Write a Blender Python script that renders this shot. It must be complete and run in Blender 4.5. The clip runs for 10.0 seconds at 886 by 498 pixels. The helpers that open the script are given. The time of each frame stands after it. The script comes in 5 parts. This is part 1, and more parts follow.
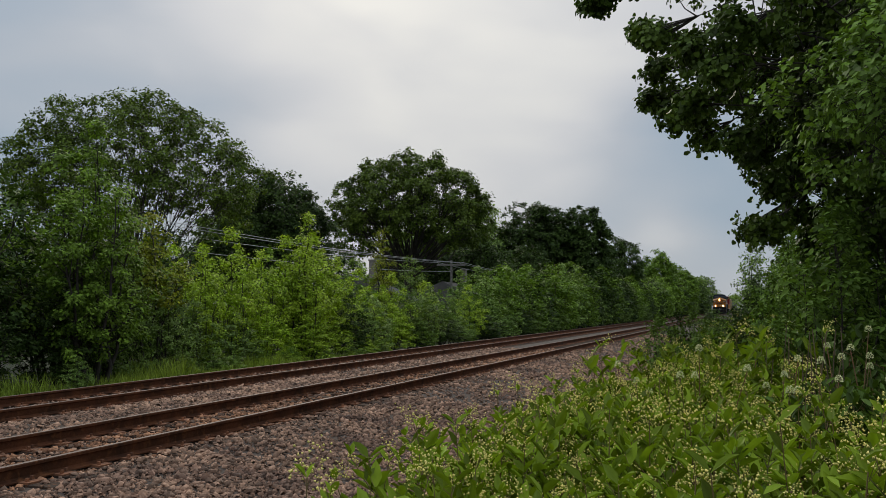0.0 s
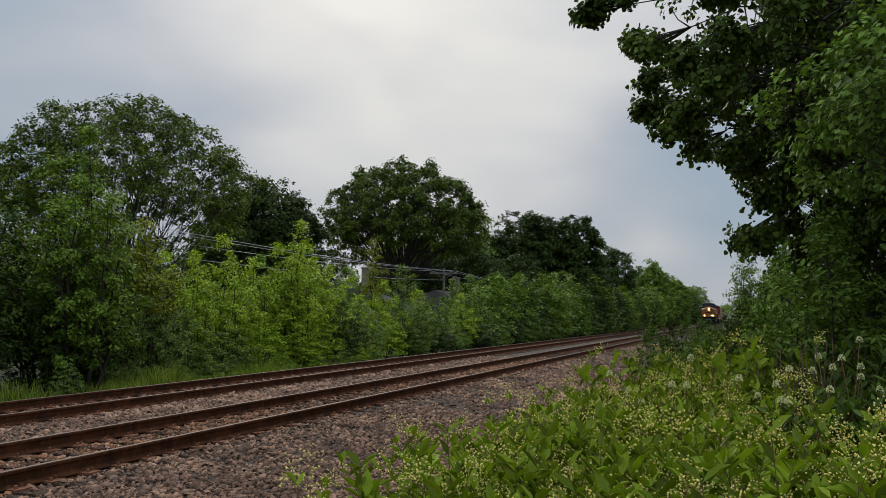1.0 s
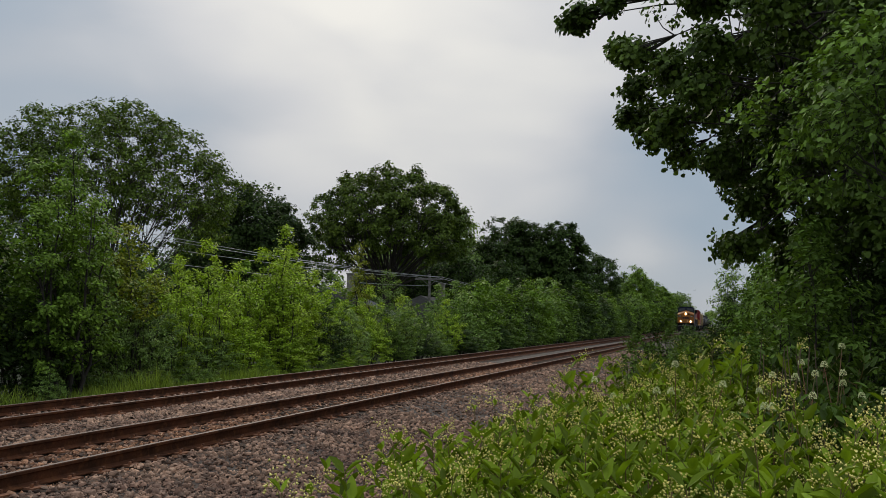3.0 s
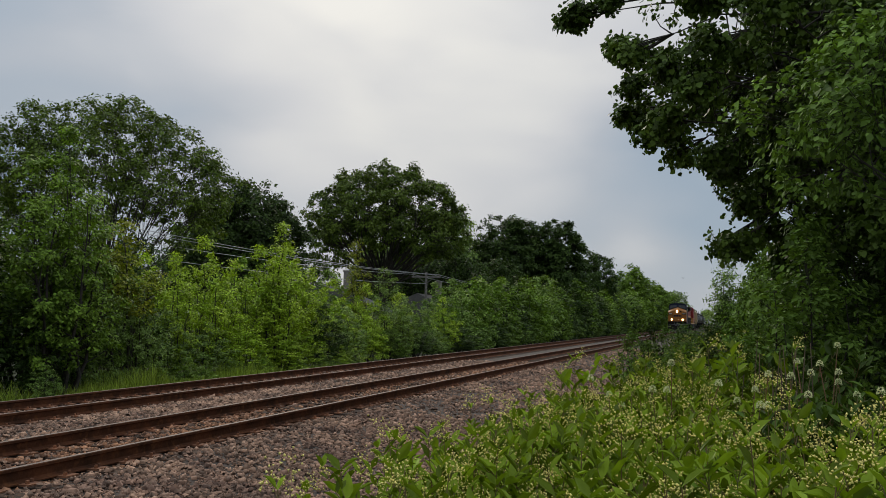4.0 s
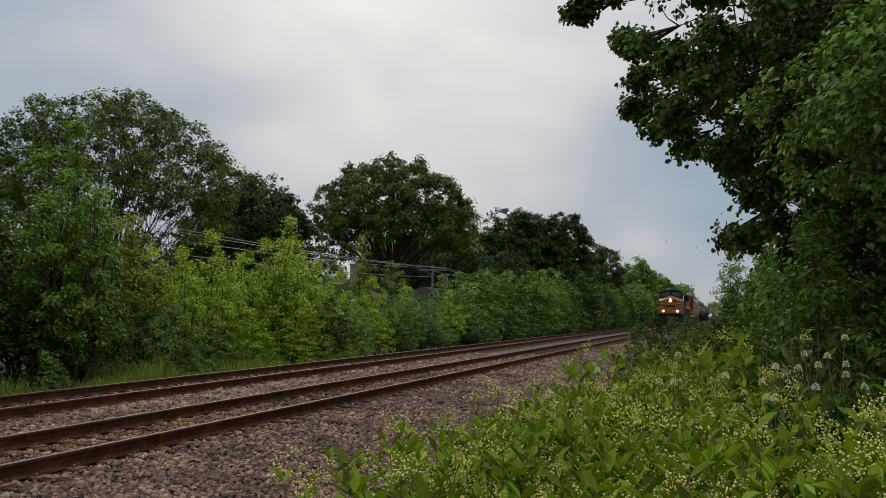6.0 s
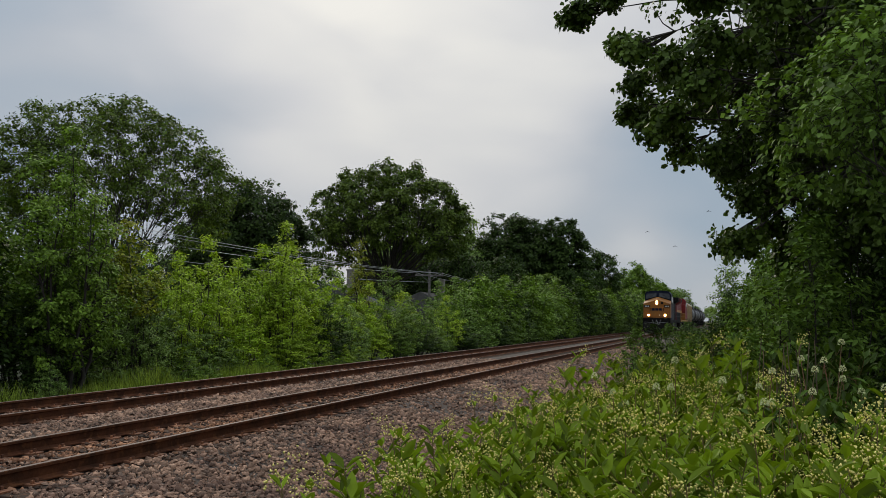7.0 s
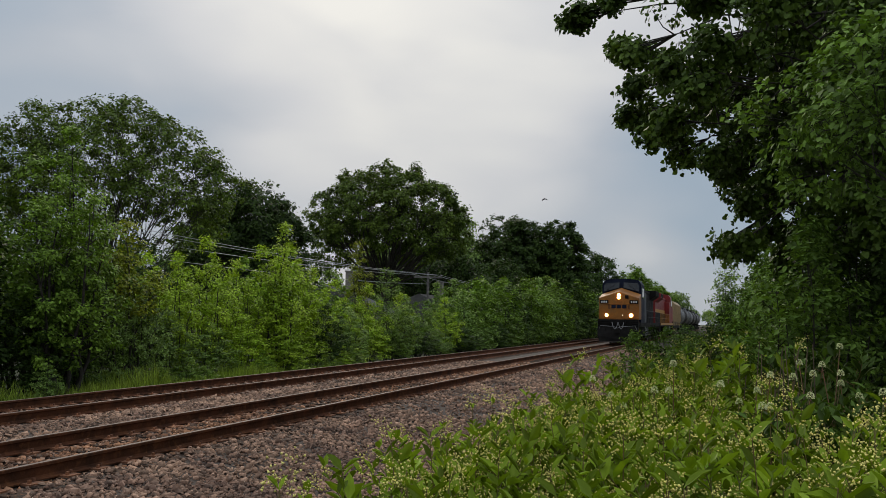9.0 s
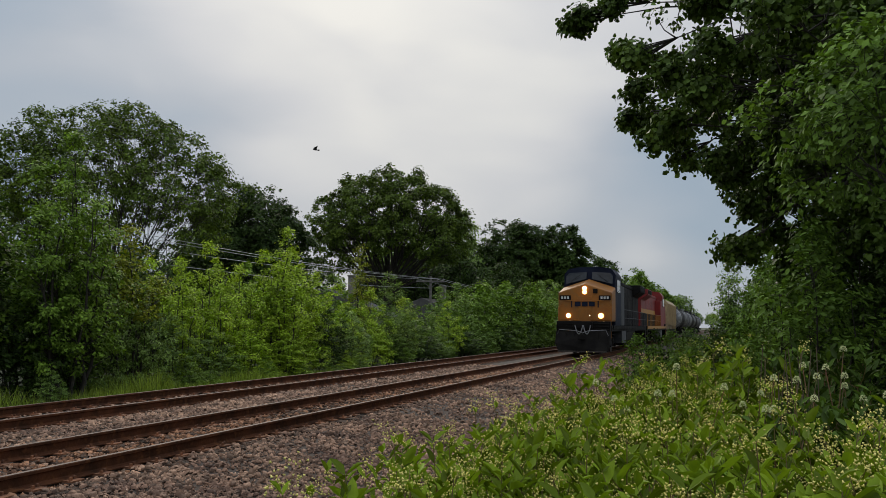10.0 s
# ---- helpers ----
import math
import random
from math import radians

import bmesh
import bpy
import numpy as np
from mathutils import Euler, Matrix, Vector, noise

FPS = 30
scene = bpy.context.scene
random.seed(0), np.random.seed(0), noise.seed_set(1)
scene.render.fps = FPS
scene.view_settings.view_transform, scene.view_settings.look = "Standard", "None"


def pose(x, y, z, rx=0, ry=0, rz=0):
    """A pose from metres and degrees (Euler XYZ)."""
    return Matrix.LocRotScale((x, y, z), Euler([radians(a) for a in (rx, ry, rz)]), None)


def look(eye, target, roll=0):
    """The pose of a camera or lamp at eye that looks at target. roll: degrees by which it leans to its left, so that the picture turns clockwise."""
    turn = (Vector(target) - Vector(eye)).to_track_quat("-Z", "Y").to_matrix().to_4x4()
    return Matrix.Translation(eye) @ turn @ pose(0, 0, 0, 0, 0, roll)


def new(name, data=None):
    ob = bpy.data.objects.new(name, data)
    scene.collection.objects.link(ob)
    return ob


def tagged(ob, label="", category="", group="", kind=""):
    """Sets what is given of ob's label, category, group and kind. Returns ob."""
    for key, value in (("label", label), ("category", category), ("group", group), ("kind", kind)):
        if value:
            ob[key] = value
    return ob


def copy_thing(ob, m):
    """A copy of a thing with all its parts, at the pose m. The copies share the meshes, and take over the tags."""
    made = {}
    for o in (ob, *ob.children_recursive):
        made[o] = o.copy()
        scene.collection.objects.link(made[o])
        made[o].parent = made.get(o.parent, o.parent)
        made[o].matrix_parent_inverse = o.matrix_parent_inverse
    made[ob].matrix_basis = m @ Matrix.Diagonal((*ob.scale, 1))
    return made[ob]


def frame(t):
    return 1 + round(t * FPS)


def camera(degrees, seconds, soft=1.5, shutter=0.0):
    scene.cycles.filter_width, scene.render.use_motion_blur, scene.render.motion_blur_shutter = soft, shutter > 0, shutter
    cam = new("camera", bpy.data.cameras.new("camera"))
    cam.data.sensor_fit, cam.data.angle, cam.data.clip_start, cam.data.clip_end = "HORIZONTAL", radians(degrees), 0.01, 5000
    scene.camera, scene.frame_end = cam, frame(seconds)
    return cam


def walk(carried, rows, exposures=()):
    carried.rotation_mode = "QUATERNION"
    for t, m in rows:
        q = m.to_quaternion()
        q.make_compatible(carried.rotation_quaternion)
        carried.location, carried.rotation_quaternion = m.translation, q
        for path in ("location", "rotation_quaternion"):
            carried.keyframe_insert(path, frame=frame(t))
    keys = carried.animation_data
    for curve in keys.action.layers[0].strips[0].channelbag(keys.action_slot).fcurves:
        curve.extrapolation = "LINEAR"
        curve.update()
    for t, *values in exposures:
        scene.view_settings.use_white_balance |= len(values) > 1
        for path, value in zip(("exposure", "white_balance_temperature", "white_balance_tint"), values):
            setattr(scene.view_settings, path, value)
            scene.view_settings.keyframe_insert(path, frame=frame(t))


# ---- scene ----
cam = camera(55.0, 10.0, soft=0.5)
EYE = (0.0, 0.0, 1.603)
TURNS = [  # seconds, tilt, lean, heading: a hand-held camera on one spot
    (0.0, 93.885, -0.249, 19.952), (0.5, 93.974, -0.456, 19.903), (1.0, 94.449, -0.581, 19.448),
    (1.5, 94.725, -0.490, 19.097), (2.0, 94.851, -0.656, 18.861), (2.5, 94.892, -0.615, 18.580),
    (4.0, 94.708, -0.898, 18.233), (4.5, 94.601, -1.141, 18.345), (5.0, 94.547, -1.016, 18.581),
    (5.5, 94.138, -0.855, 18.737), (7.0, 94.599, -0.662, 18.462), (7.5, 94.617, -0.857, 18.482),
    (8.0, 94.649, -0.651, 18.467), (8.5, 94.634, -0.727, 18.535), (9.0, 94.733, -0.989, 18.360),
    (9.5, 94.752, -0.442, 18.636), (10.0, 95.001, -0.779, 18.543)]
walk(cam, [(t, pose(*EYE, *a)) for t, *a in TURNS])

# ---- light: overcast evening sky, sun behind cloud ahead of the camera ----
SUN_AZ, SUN_EL = radians(-27), radians(30)      # azimuth from +y, towards +x
SUN_DIR = Vector((math.sin(SUN_AZ) * math.cos(SUN_EL), math.cos(SUN_AZ) * math.cos(SUN_EL), math.sin(SUN_EL)))


def sky_dir(az, el):
    az, el = radians(az), radians(el)
    return (math.sin(az) * math.cos(el), math.cos(az) * math.cos(el), math.sin(el))


def make_world():
    w = bpy.data.worlds.new("sky")
    scene.world = w
    w.use_nodes = True
    nt = w.node_tree
    N, L = nt.nodes, nt.links
    N.clear()
    out, bg = N.new("ShaderNodeOutputWorld"), N.new("ShaderNodeBackground")
    L.new(bg.outputs[0], out.inputs[0])
    sky = N.new("ShaderNodeTexSky")
    sky.sky_type, sky.sun_disc = "NISHITA", False
    sky.sun_elevation, sky.sun_rotation = SUN_EL, SUN_AZ
    tc = N.new("ShaderNodeTexCoord")

    def mathn(op, a, b=None, clamp=False):
        n = N.new("ShaderNodeMath")
        n.operation, n.use_clamp = op, clamp
        for i, v in enumerate((a, b)):
            if v is None:
                continue
            if isinstance(v, (int, float)):
                n.inputs[i].default_value = v
            else:
                L.new(v, n.inputs[i])
        return n.outputs[0]

    def lobe(az, el, power):
        d = N.new("ShaderNodeVectorMath")
        d.operation = "DOT_PRODUCT"
        L.new(tc.outputs["Generated"], d.inputs[0])
        d.inputs[1].default_value = sky_dir(az, el)
        return mathn("POWER", mathn("MAXIMUM", d.outputs["Value"], 0.0), power)

    mp = N.new("ShaderNodeMapping")
    mp.inputs["Scale"].default_value = (1.0, 1.0, 2.4)
    L.new(tc.outputs["Generated"], mp.inputs[0])

    def nz(scale, detail, rough=0.55):
        n = N.new("ShaderNodeTexNoise")
        n.inputs["Scale"].default_value, n.inputs["Detail"].default_value = scale, detail
        n.inputs["Roughness"].default_value = rough
        n.inputs["Distortion"].default_value = 0.3
        L.new(mp.outputs[0], n.inputs["Vector"])
        return n.outputs["Fac"]

    broad, fine = nz(2.4, 2), nz(6.0, 3, 0.45)
    cloud = mathn("ADD", mathn("MULTIPLY", broad, 0.75), mathn("MULTIPLY", fine, 0.25))
    # thick and thin places of the deck, as in a real evening sky
    cloud = mathn("ADD", cloud, mathn("MULTIPLY", lobe(-25, 22, 34), 0.40))
    cloud = mathn("ADD", cloud, mathn("MULTIPLY", lobe(-11, 13.5, 220), 0.13))
    cloud = mathn("ADD", cloud, mathn("MULTIPLY", lobe(-5.5, 5.2, 900), 0.24))
    cloud = mathn("SUBTRACT", cloud, mathn("MULTIPLY", lobe(-4.5, 9.2, 170), 0.23))
    cloud = mathn("SUBTRACT", cloud, mathn("MULTIPLY", lobe(-46, 17, 30), 0.12))
    ramp = N.new("ShaderNodeValToRGB")
    L.new(cloud, ramp.inputs[0])
    e = ramp.color_ramp.elements
    e[0].position, e[0].color = 0.30, (0.315, 0.39, 0.475, 1)
    e[1].position, e[1].color = 0.88, (0.77, 0.76, 0.72, 1)
    m = ramp.color_ramp.elements.new(0.5)
    m.color = (0.43, 0.468, 0.52, 1)
    m = ramp.color_ramp.elements.new(0.66)
    m.color = (0.58, 0.59, 0.61, 1)
    sep = N.new("ShaderNodeSeparateXYZ")
    L.new(tc.outputs["Generated"], sep.inputs[0])
    # an overcast deck is brightest overhead
    up = mathn("MAXIMUM", sep.outputs[2], 0.0)
    lift = mathn("MULTIPLY_ADD", mathn("POWER", up, 2.6), 1.45)
    lift.node.inputs[2].default_value = 1.0
    thin = N.new("ShaderNodeVectorMath")
    thin.operation = "SCALE"
    L.new(sky.outputs[0], thin.inputs[0])
    thin.inputs["Scale"].default_value = 0.06
    mix = N.new("ShaderNodeMix")
    mix.data_type = "RGBA"
    mix.inputs[0].default_value = 0.92
    L.new(thin.outputs[0], mix.inputs[6])
    L.new(ramp.outputs[0], mix.inputs[7])
    L.new(mix.outputs[2], bg.inputs[0])
    L.new(lift, bg.inputs[1])


make_world()
sun = new("sun", bpy.data.lights.new("sun", "SUN"))
sun.data.energy, sun.data.angle, sun.data.color = 1.15, radians(22), (1.0, 0.9, 0.74)
sun.matrix_world = look((0, 0, 60), Vector((0, 0, 60)) - SUN_DIR)
scene.view_settings.exposure = 0.0


# ---- materials ----
def material(name, color, rough=0.7, metal=0.0, var=0.25, scale=4.0, fine=60.0, bump=0.2, bump_scale=None,
             tint=None, island=0.0, objvar=0.0, translucent=0.0, coords="Object", spec=0.5, leaf=False, stain=None):
    """Principled surface with two scales of variation; tint is a second colour mixed by broad noise."""
    mat = bpy.data.materials.new(name)
    mat.use_nodes = True
    nt = mat.node_tree
    N, L = nt.nodes, nt.links
    p = N["Principled BSDF"]
    p.inputs["Roughness"].default_value, p.inputs["Metallic"].default_value = rough, metal
    p.inputs["Specular IOR Level"].default_value = spec
    tc = N.new("ShaderNodeTexCoord")

    def noise_node(s, d):
        n = N.new("ShaderNodeTexNoise")
        n.inputs["Scale"].default_value, n.inputs["Detail"].default_value = s, d
        L.new(tc.outputs[coords], n.inputs["Vector"])
        return n

    big, small = noise_node(scale, 4), noise_node(fine, 3)
    ramp = N.new("ShaderNodeValToRGB")
    c2 = tint or tuple(c * 0.6 for c in color)
    ramp.color_ramp.elements[0].position, ramp.color_ramp.elements[1].position = 0.35, 0.68
    ramp.color_ramp.elements[0].color, ramp.color_ramp.elements[1].color = (*c2, 1), (*color, 1)
    L.new(big.outputs["Fac"], ramp.inputs[0])
    col = ramp.outputs[0]
    if stain:
        st = noise_node(scale * 3.1, 6)
        rs = N.new("ShaderNodeValToRGB")
        rs.color_ramp.elements[0].position, rs.color_ramp.elements[1].position = 0.52, 0.70
        L.new(st.outputs["Fac"], rs.inputs[0])
        mx = N.new("ShaderNodeMix")
        mx.data_type = "RGBA"
        L.new(rs.outputs[0], mx.inputs[0])
        L.new(col, mx.inputs[6])
        mx.inputs[7].default_value = (*stain, 1)
        col = mx.outputs[2]
    # brightness: fine noise, island and object variation together
    total = N.new("ShaderNodeMath")
    total.operation = "MULTIPLY_ADD"
    L.new(small.outputs["Fac"], total.inputs[0])
    total.inputs[1].default_value, total.inputs[2].default_value = var * 2, 1 - var
    val = total.outputs[0]
    for amount, node, socket in ((island, "ShaderNodeNewGeometry", "Random Per Island"), (objvar, "ShaderNodeObjectInfo", "Random")):
        if amount:
            g = N.new(node)
            ma = N.new("ShaderNodeMath")
            ma.operation = "MULTIPLY_ADD"
            L.new(g.outputs[socket], ma.inputs[0])
            ma.inputs[1].default_value, ma.inputs[2].default_value = amount * 2, 1 - amount
            mu = N.new("ShaderNodeMath")
            mu.operation = "MULTIPLY"
            L.new(val, mu.inputs[0])
            L.new(ma.outputs[0], mu.inputs[1])
            val = mu.outputs[0]
    sc = N.new("ShaderNodeVectorMath")
    sc.operation = "SCALE"
    L.new(col, sc.inputs[0])
    L.new(val, sc.inputs["Scale"])
    L.new(sc.outputs[0], p.inputs["Base Color"])
    if bump:
        b = N.new("ShaderNodeBump")
        b.inputs["Strength"].default_value, b.inputs["Distance"].default_value = bump, 0.02
        src = noise_node(bump_scale, 5) if bump_scale else small
        L.new(src.outputs["Fac"], b.inputs["Height"])
        L.new(b.outputs[0], p.inputs["Normal"])
        rr = N.new("ShaderNodeMath")
        rr.operation, rr.use_clamp = "MULTIPLY_ADD", True
        L.new(big.outputs["Fac"], rr.inputs[0])
        rr.inputs[1].default_value, rr.inputs[2].default_value = 0.25, rough - 0.12
        L.new(rr.outputs[0], p.inputs["Roughness"])
    if translucent:
        tr = N.new("ShaderNodeBsdfTranslucent")
        warm = N.new("ShaderNodeVectorMath")
        warm.operation = "MULTIPLY"
        L.new(sc.outputs[0], warm.inputs[0])
        warm.inputs[1].default_value = (1.25, 1.35, 0.5)
        L.new(warm.outputs[0], tr.inputs[0])
        ms = N.new("ShaderNodeMixShader")
        ms.inputs[0].default_value = translucent
        L.new(p.outputs[0], ms.inputs[1])
        L.new(tr.outputs[0], ms.inputs[2])
        L.new(ms.outputs[0], N["Material Output"].inputs[0])
    return mat


def glow(name, color, strength):
    mat = bpy.data.materials.new(name)
    mat.use_nodes = True
    p = mat.node_tree.nodes["Principled BSDF"]
    p.inputs["Base Color"].default_value = (*color, 1)
    p.inputs["Emission Color"].default_value = (*color, 1)
    p.inputs["Emission Strength"].default_value = strength
    return mat


def leafy(name, color, tint, tr=0.2, rough=0.55, **kw):
    return material(name, color, rough, 0, 0.12, 0.45, 25, 0, tint=tint, island=0.6, objvar=0.14, translucent=tr, spec=0.13, **kw)


LEAF_MID = leafy("leaf_green", (0.19, 0.30, 0.034), (0.11, 0.19, 0.024))
LEAF_LIGHT = leafy("leaf_bright_green", (0.42, 0.54, 0.045), (0.25, 0.37, 0.032))
LEAF_DARK = leafy("leaf_deep_green", (0.062, 0.105, 0.02), (0.036, 0.066, 0.014))
LEAF_BLUE = leafy("leaf_blue_green", (0.25, 0.36, 0.085), (0.145, 0.23, 0.055))
LEAF_YELLOW = leafy("leaf_yellow_green", (0.29, 0.31, 0.02), (0.18, 0.22, 0.02))
LEAF_OLIVE = leafy("leaf_olive_green", (0.115, 0.165, 0.022), (0.065, 0.105, 0.015))
LEAF_POPLAR = leafy("poplar_leaf", (0.105, 0.165, 0.026), (0.062, 0.105, 0.018), 0.12, 0.5)
LEAF_YOUNG = leafy("young_leaf", (0.16, 0.255, 0.045), (0.10, 0.17, 0.03))
# darker weed leaf: the shade before the thicket is put into its colour
LEAF_SHADE = leafy("shade_toned_leaf", (0.085, 0.14, 0.022), (0.05, 0.09, 0.016))
LEAF_WEED = leafy("weed_leaf", (0.225, 0.30, 0.020), (0.125, 0.195, 0.016), 0.2, 0.55)
LEAF_GRASS = leafy("grass_blade", (0.24, 0.31, 0.045), (0.18, 0.25, 0.035), 0.2)
STEM = material("weed_stem", (0.12, 0.13, 0.04), 0.6, tint=(0.20, 0.08, 0.04), bump=0, scale=3)
FLOWER = material("pale_flower", (0.86, 0.79, 0.30), 0.7, bump=0, island=0.25, tint=(0.72, 0.61, 0.17), spec=0.06)
WHITE_FLOWER = material("white_flower", (0.80, 0.81, 0.48), 0.7, bump=0, island=0.2, tint=(0.62, 0.66, 0.36), spec=0.06)
DRY = material("dry_stalk", (0.17, 0.12, 0.075), 0.8, island=0.3, bump=0.2)
BARK = material("bark", (0.055, 0.046, 0.037), 0.9, tint=(0.026, 0.022, 0.018), scale=5, fine=40, bump=0.6)
# bed far darker than the stones: the shade in their gaps is coloured in
BALLAST_SHADE = material("ballast", (0.075, 0.052, 0.039), 0.95, var=0.5, tint=(0.038, 0.026, 0.02), scale=2.0, fine=22, bump=1.0, bump_scale=24)
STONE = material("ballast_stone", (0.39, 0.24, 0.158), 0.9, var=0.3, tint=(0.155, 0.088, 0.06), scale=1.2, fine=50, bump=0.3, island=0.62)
RUST_STONE = material("rust_stained_stone", (0.38, 0.19, 0.10), 0.9, var=0.25, tint=(0.17, 0.078, 0.04), scale=1.6, fine=50, bump=0.3, island=0.6)
EARTH = material("earth", (0.07, 0.075, 0.035), 0.95, var=0.35, tint=(0.045, 0.055, 0.025), scale=0.6, fine=18, bump=0.8)
RAIL_SIDE = material("rusty_rail", (0.12, 0.047, 0.024), 0.85, 0.0, tint=(0.052, 0.025, 0.015), scale=3, fine=30, bump=0.3, stain=(0.14, 0.058, 0.026), spec=0.06)
RAIL_TOP = material("worn_rail_head", (0.21, 0.155, 0.125), 0.72, 0.2, tint=(0.14, 0.098, 0.078), scale=2, fine=30, bump=0.08)
TIE = material("creosoted_tie", (0.075, 0.05, 0.036), 0.9, tint=(0.045, 0.033, 0.027), scale=5, fine=30, bump=0.7, objvar=0.35, stain=(0.16, 0.075, 0.04), spec=0.1)
PLATE = material("rusty_plate", (0.26, 0.11, 0.052), 0.9, 0.0, tint=(0.11, 0.048, 0.026), scale=8, fine=60, bump=0.4, objvar=0.3)
POLE_WOOD = material("weathered_pole", (0.20, 0.19, 0.17), 0.9, tint=(0.13, 0.12, 0.11), scale=6, fine=40, bump=0.4)
WIRE = material("weathered_wire", (0.5, 0.5, 0.5), 0.5, 0.4, bump=0)
INSUL = material("insulator", (0.25, 0.22, 0.2), 0.25, bump=0)
ROOF = material("grey_shingle", (0.13, 0.125, 0.12), 0.9, tint=(0.09, 0.088, 0.085), scale=2, fine=14, bump=0.6)
SIDING = material("pale_siding", (0.42, 0.41, 0.38), 0.7, tint=(0.33, 0.32, 0.3), scale=1.5, fine=12, bump=0.2)
CHIMNEY = material("chimney_masonry", (0.27, 0.25, 0.215), 0.85, tint=(0.19, 0.175, 0.15), scale=4, fine=25, bump=0.4)
WINDOW = material("window_glass", (0.03, 0.035, 0.04), 0.08, bump=0, var=0.05)
YELLOW = material("yellow_paint", (0.32, 0.118, 0.006), 0.55, var=0.2, tint=(0.23, 0.08, 0.005), scale=1.3, fine=18, bump=0.06, stain=(0.24, 0.105, 0.02))
NAVY = material("dark_blue_paint", (0.016, 0.021, 0.042), 0.55, tint=(0.010, 0.013, 0.026), scale=1.2, fine=25, bump=0.06, spec=0.06)
GREYP = material("grey_paint", (0.05, 0.055, 0.062), 0.65, tint=(0.026, 0.028, 0.033), scale=1.0, fine=25, bump=0.06, stain=(0.07, 0.07, 0.07))
BLACK = material("sooty_black", (0.009, 0.009, 0.0095), 0.65, tint=(0.016, 0.014, 0.013), scale=1.5, fine=25, bump=0.15, spec=0.06)
GRIME = material("dusty_black", (0.024, 0.022, 0.020), 0.8, tint=(0.013, 0.012, 0.0115), scale=2.0, fine=25, bump=0.2, spec=0.06)
RED = material("red_paint", (0.25, 0.010, 0.008), 0.55, tint=(0.15, 0.007, 0.006), scale=1.2, fine=25, bump=0.05)
GOLD = material("gold_paint", (0.48, 0.22, 0.02), 0.5, tint=(0.36, 0.16, 0.015), scale=1.2, fine=25, bump=0.05)
TAN = material("tan_paint", (0.42, 0.31, 0.155), 0.65, tint=(0.33, 0.24, 0.13), scale=0.7, fine=20, bump=0.1, stain=(0.24, 0.17, 0.10))
TANK = material("tank_grey", (0.22, 0.22, 0.225), 0.45, tint=(0.13, 0.13, 0.135), scale=0.6, fine=20, bump=0.08, stain=(0.07, 0.065, 0.06))
TANKB = material("tank_black", (0.03, 0.03, 0.032), 0.4, tint=(0.05, 0.045, 0.042), scale=0.6, fine=20, bump=0.08)
STEEL = material("wheel_steel", (0.09, 0.075, 0.065), 0.55, 0.6, tint=(0.05, 0.04, 0.036), scale=4, fine=30, bump=0.1)
HOSE = material("grey_hose", (0.32, 0.32, 0.33), 0.6, bump=0)
CABGLASS = material("cab_glass", (0.02, 0.024, 0.03), 0.04, bump=0, var=0.03, spec=0.4)
WHITEP = material("white_paint", (0.62, 0.62, 0.6), 0.6, bump=0, tint=(0.5, 0.5, 0.48))
LAMP = glow("headlamp_glow", (1.0, 0.68, 0.32), 45.0)
# warm halo of the headlamps, put into their housings as emission
LAMP_HALO = glow("lamp_halo_glow", (1.0, 0.55, 0.16), 2.2)
LAMP_DIM = glow("marker_glow", (1.0, 0.85, 0.6), 3.0)
BIRD = material("bird_dark", (0.02, 0.02, 0.022), 0.7, bump=0)


# ---- mesh tools ----
def part(name, bm, mat, parent=None, label=""):
    me = bpy.data.meshes.new(name)
    bm.to_mesh(me)
    bm.free()
    me.materials.append(mat)
    ob = new(name, me)
    if parent:
        ob.parent = parent
    if label:
        ob["label"] = label
    return ob


def bulk(name, verts, faces, mat, parent=None, smooth=False):
    """One mesh from arrays: verts (n,3), faces (m,k) with one k."""
    verts, faces = np.asarray(verts, np.float32), np.asarray(faces, np.int32)
    me = bpy.data.meshes.new(name)
    me.vertices.add(len(verts))
    me.vertices.foreach_set("co", verts.ravel())
    k = faces.shape[1]
    me.loops.add(faces.size)
    me.loops.foreach_set("vertex_index", faces.ravel())
    me.polygons.add(len(faces))
    me.polygons.foreach_set("loop_start", np.arange(0, faces.size, k, dtype=np.int32))
    me.polygons.foreach_set("loop_total", np.full(len(faces), k, np.int32))
    if smooth:
        me.polygons.foreach_set("use_smooth", np.ones(len(faces), bool))
    me.update(calc_edges=True)
    me.materials.append(mat)
    ob = new(name, me)
    if parent:
        ob.parent = parent
    return ob


def unit(v):
    return v / np.maximum(np.linalg.norm(v, axis=-1, keepdims=True), 1e-9)


def scatter(tv, tf, pos, axis, normal, size):
    """Copies of a template (y along axis, z along normal) at pos, as one vertex and one face array."""
    tv, tf = np.asarray(tv, float), np.asarray(tf)
    axis = unit(axis)
    side = unit(np.cross(axis, normal))
    nrm = np.cross(side, axis)
    size = np.asarray(size, float)
    if size.ndim == 1:
        size = np.repeat(size[:, None], 3, 1)
    loc = tv[None] * size[:, None, :]
    v = pos[:, None] + loc[..., :1] * side[:, None] + loc[..., 1:2] * axis[:, None] + loc[..., 2:] * nrm[:, None]
    f = tf[None] + (np.arange(len(pos)) * len(tv))[:, None, None]
    return v.reshape(-1, 3), f.reshape(-1, tf.shape[1])


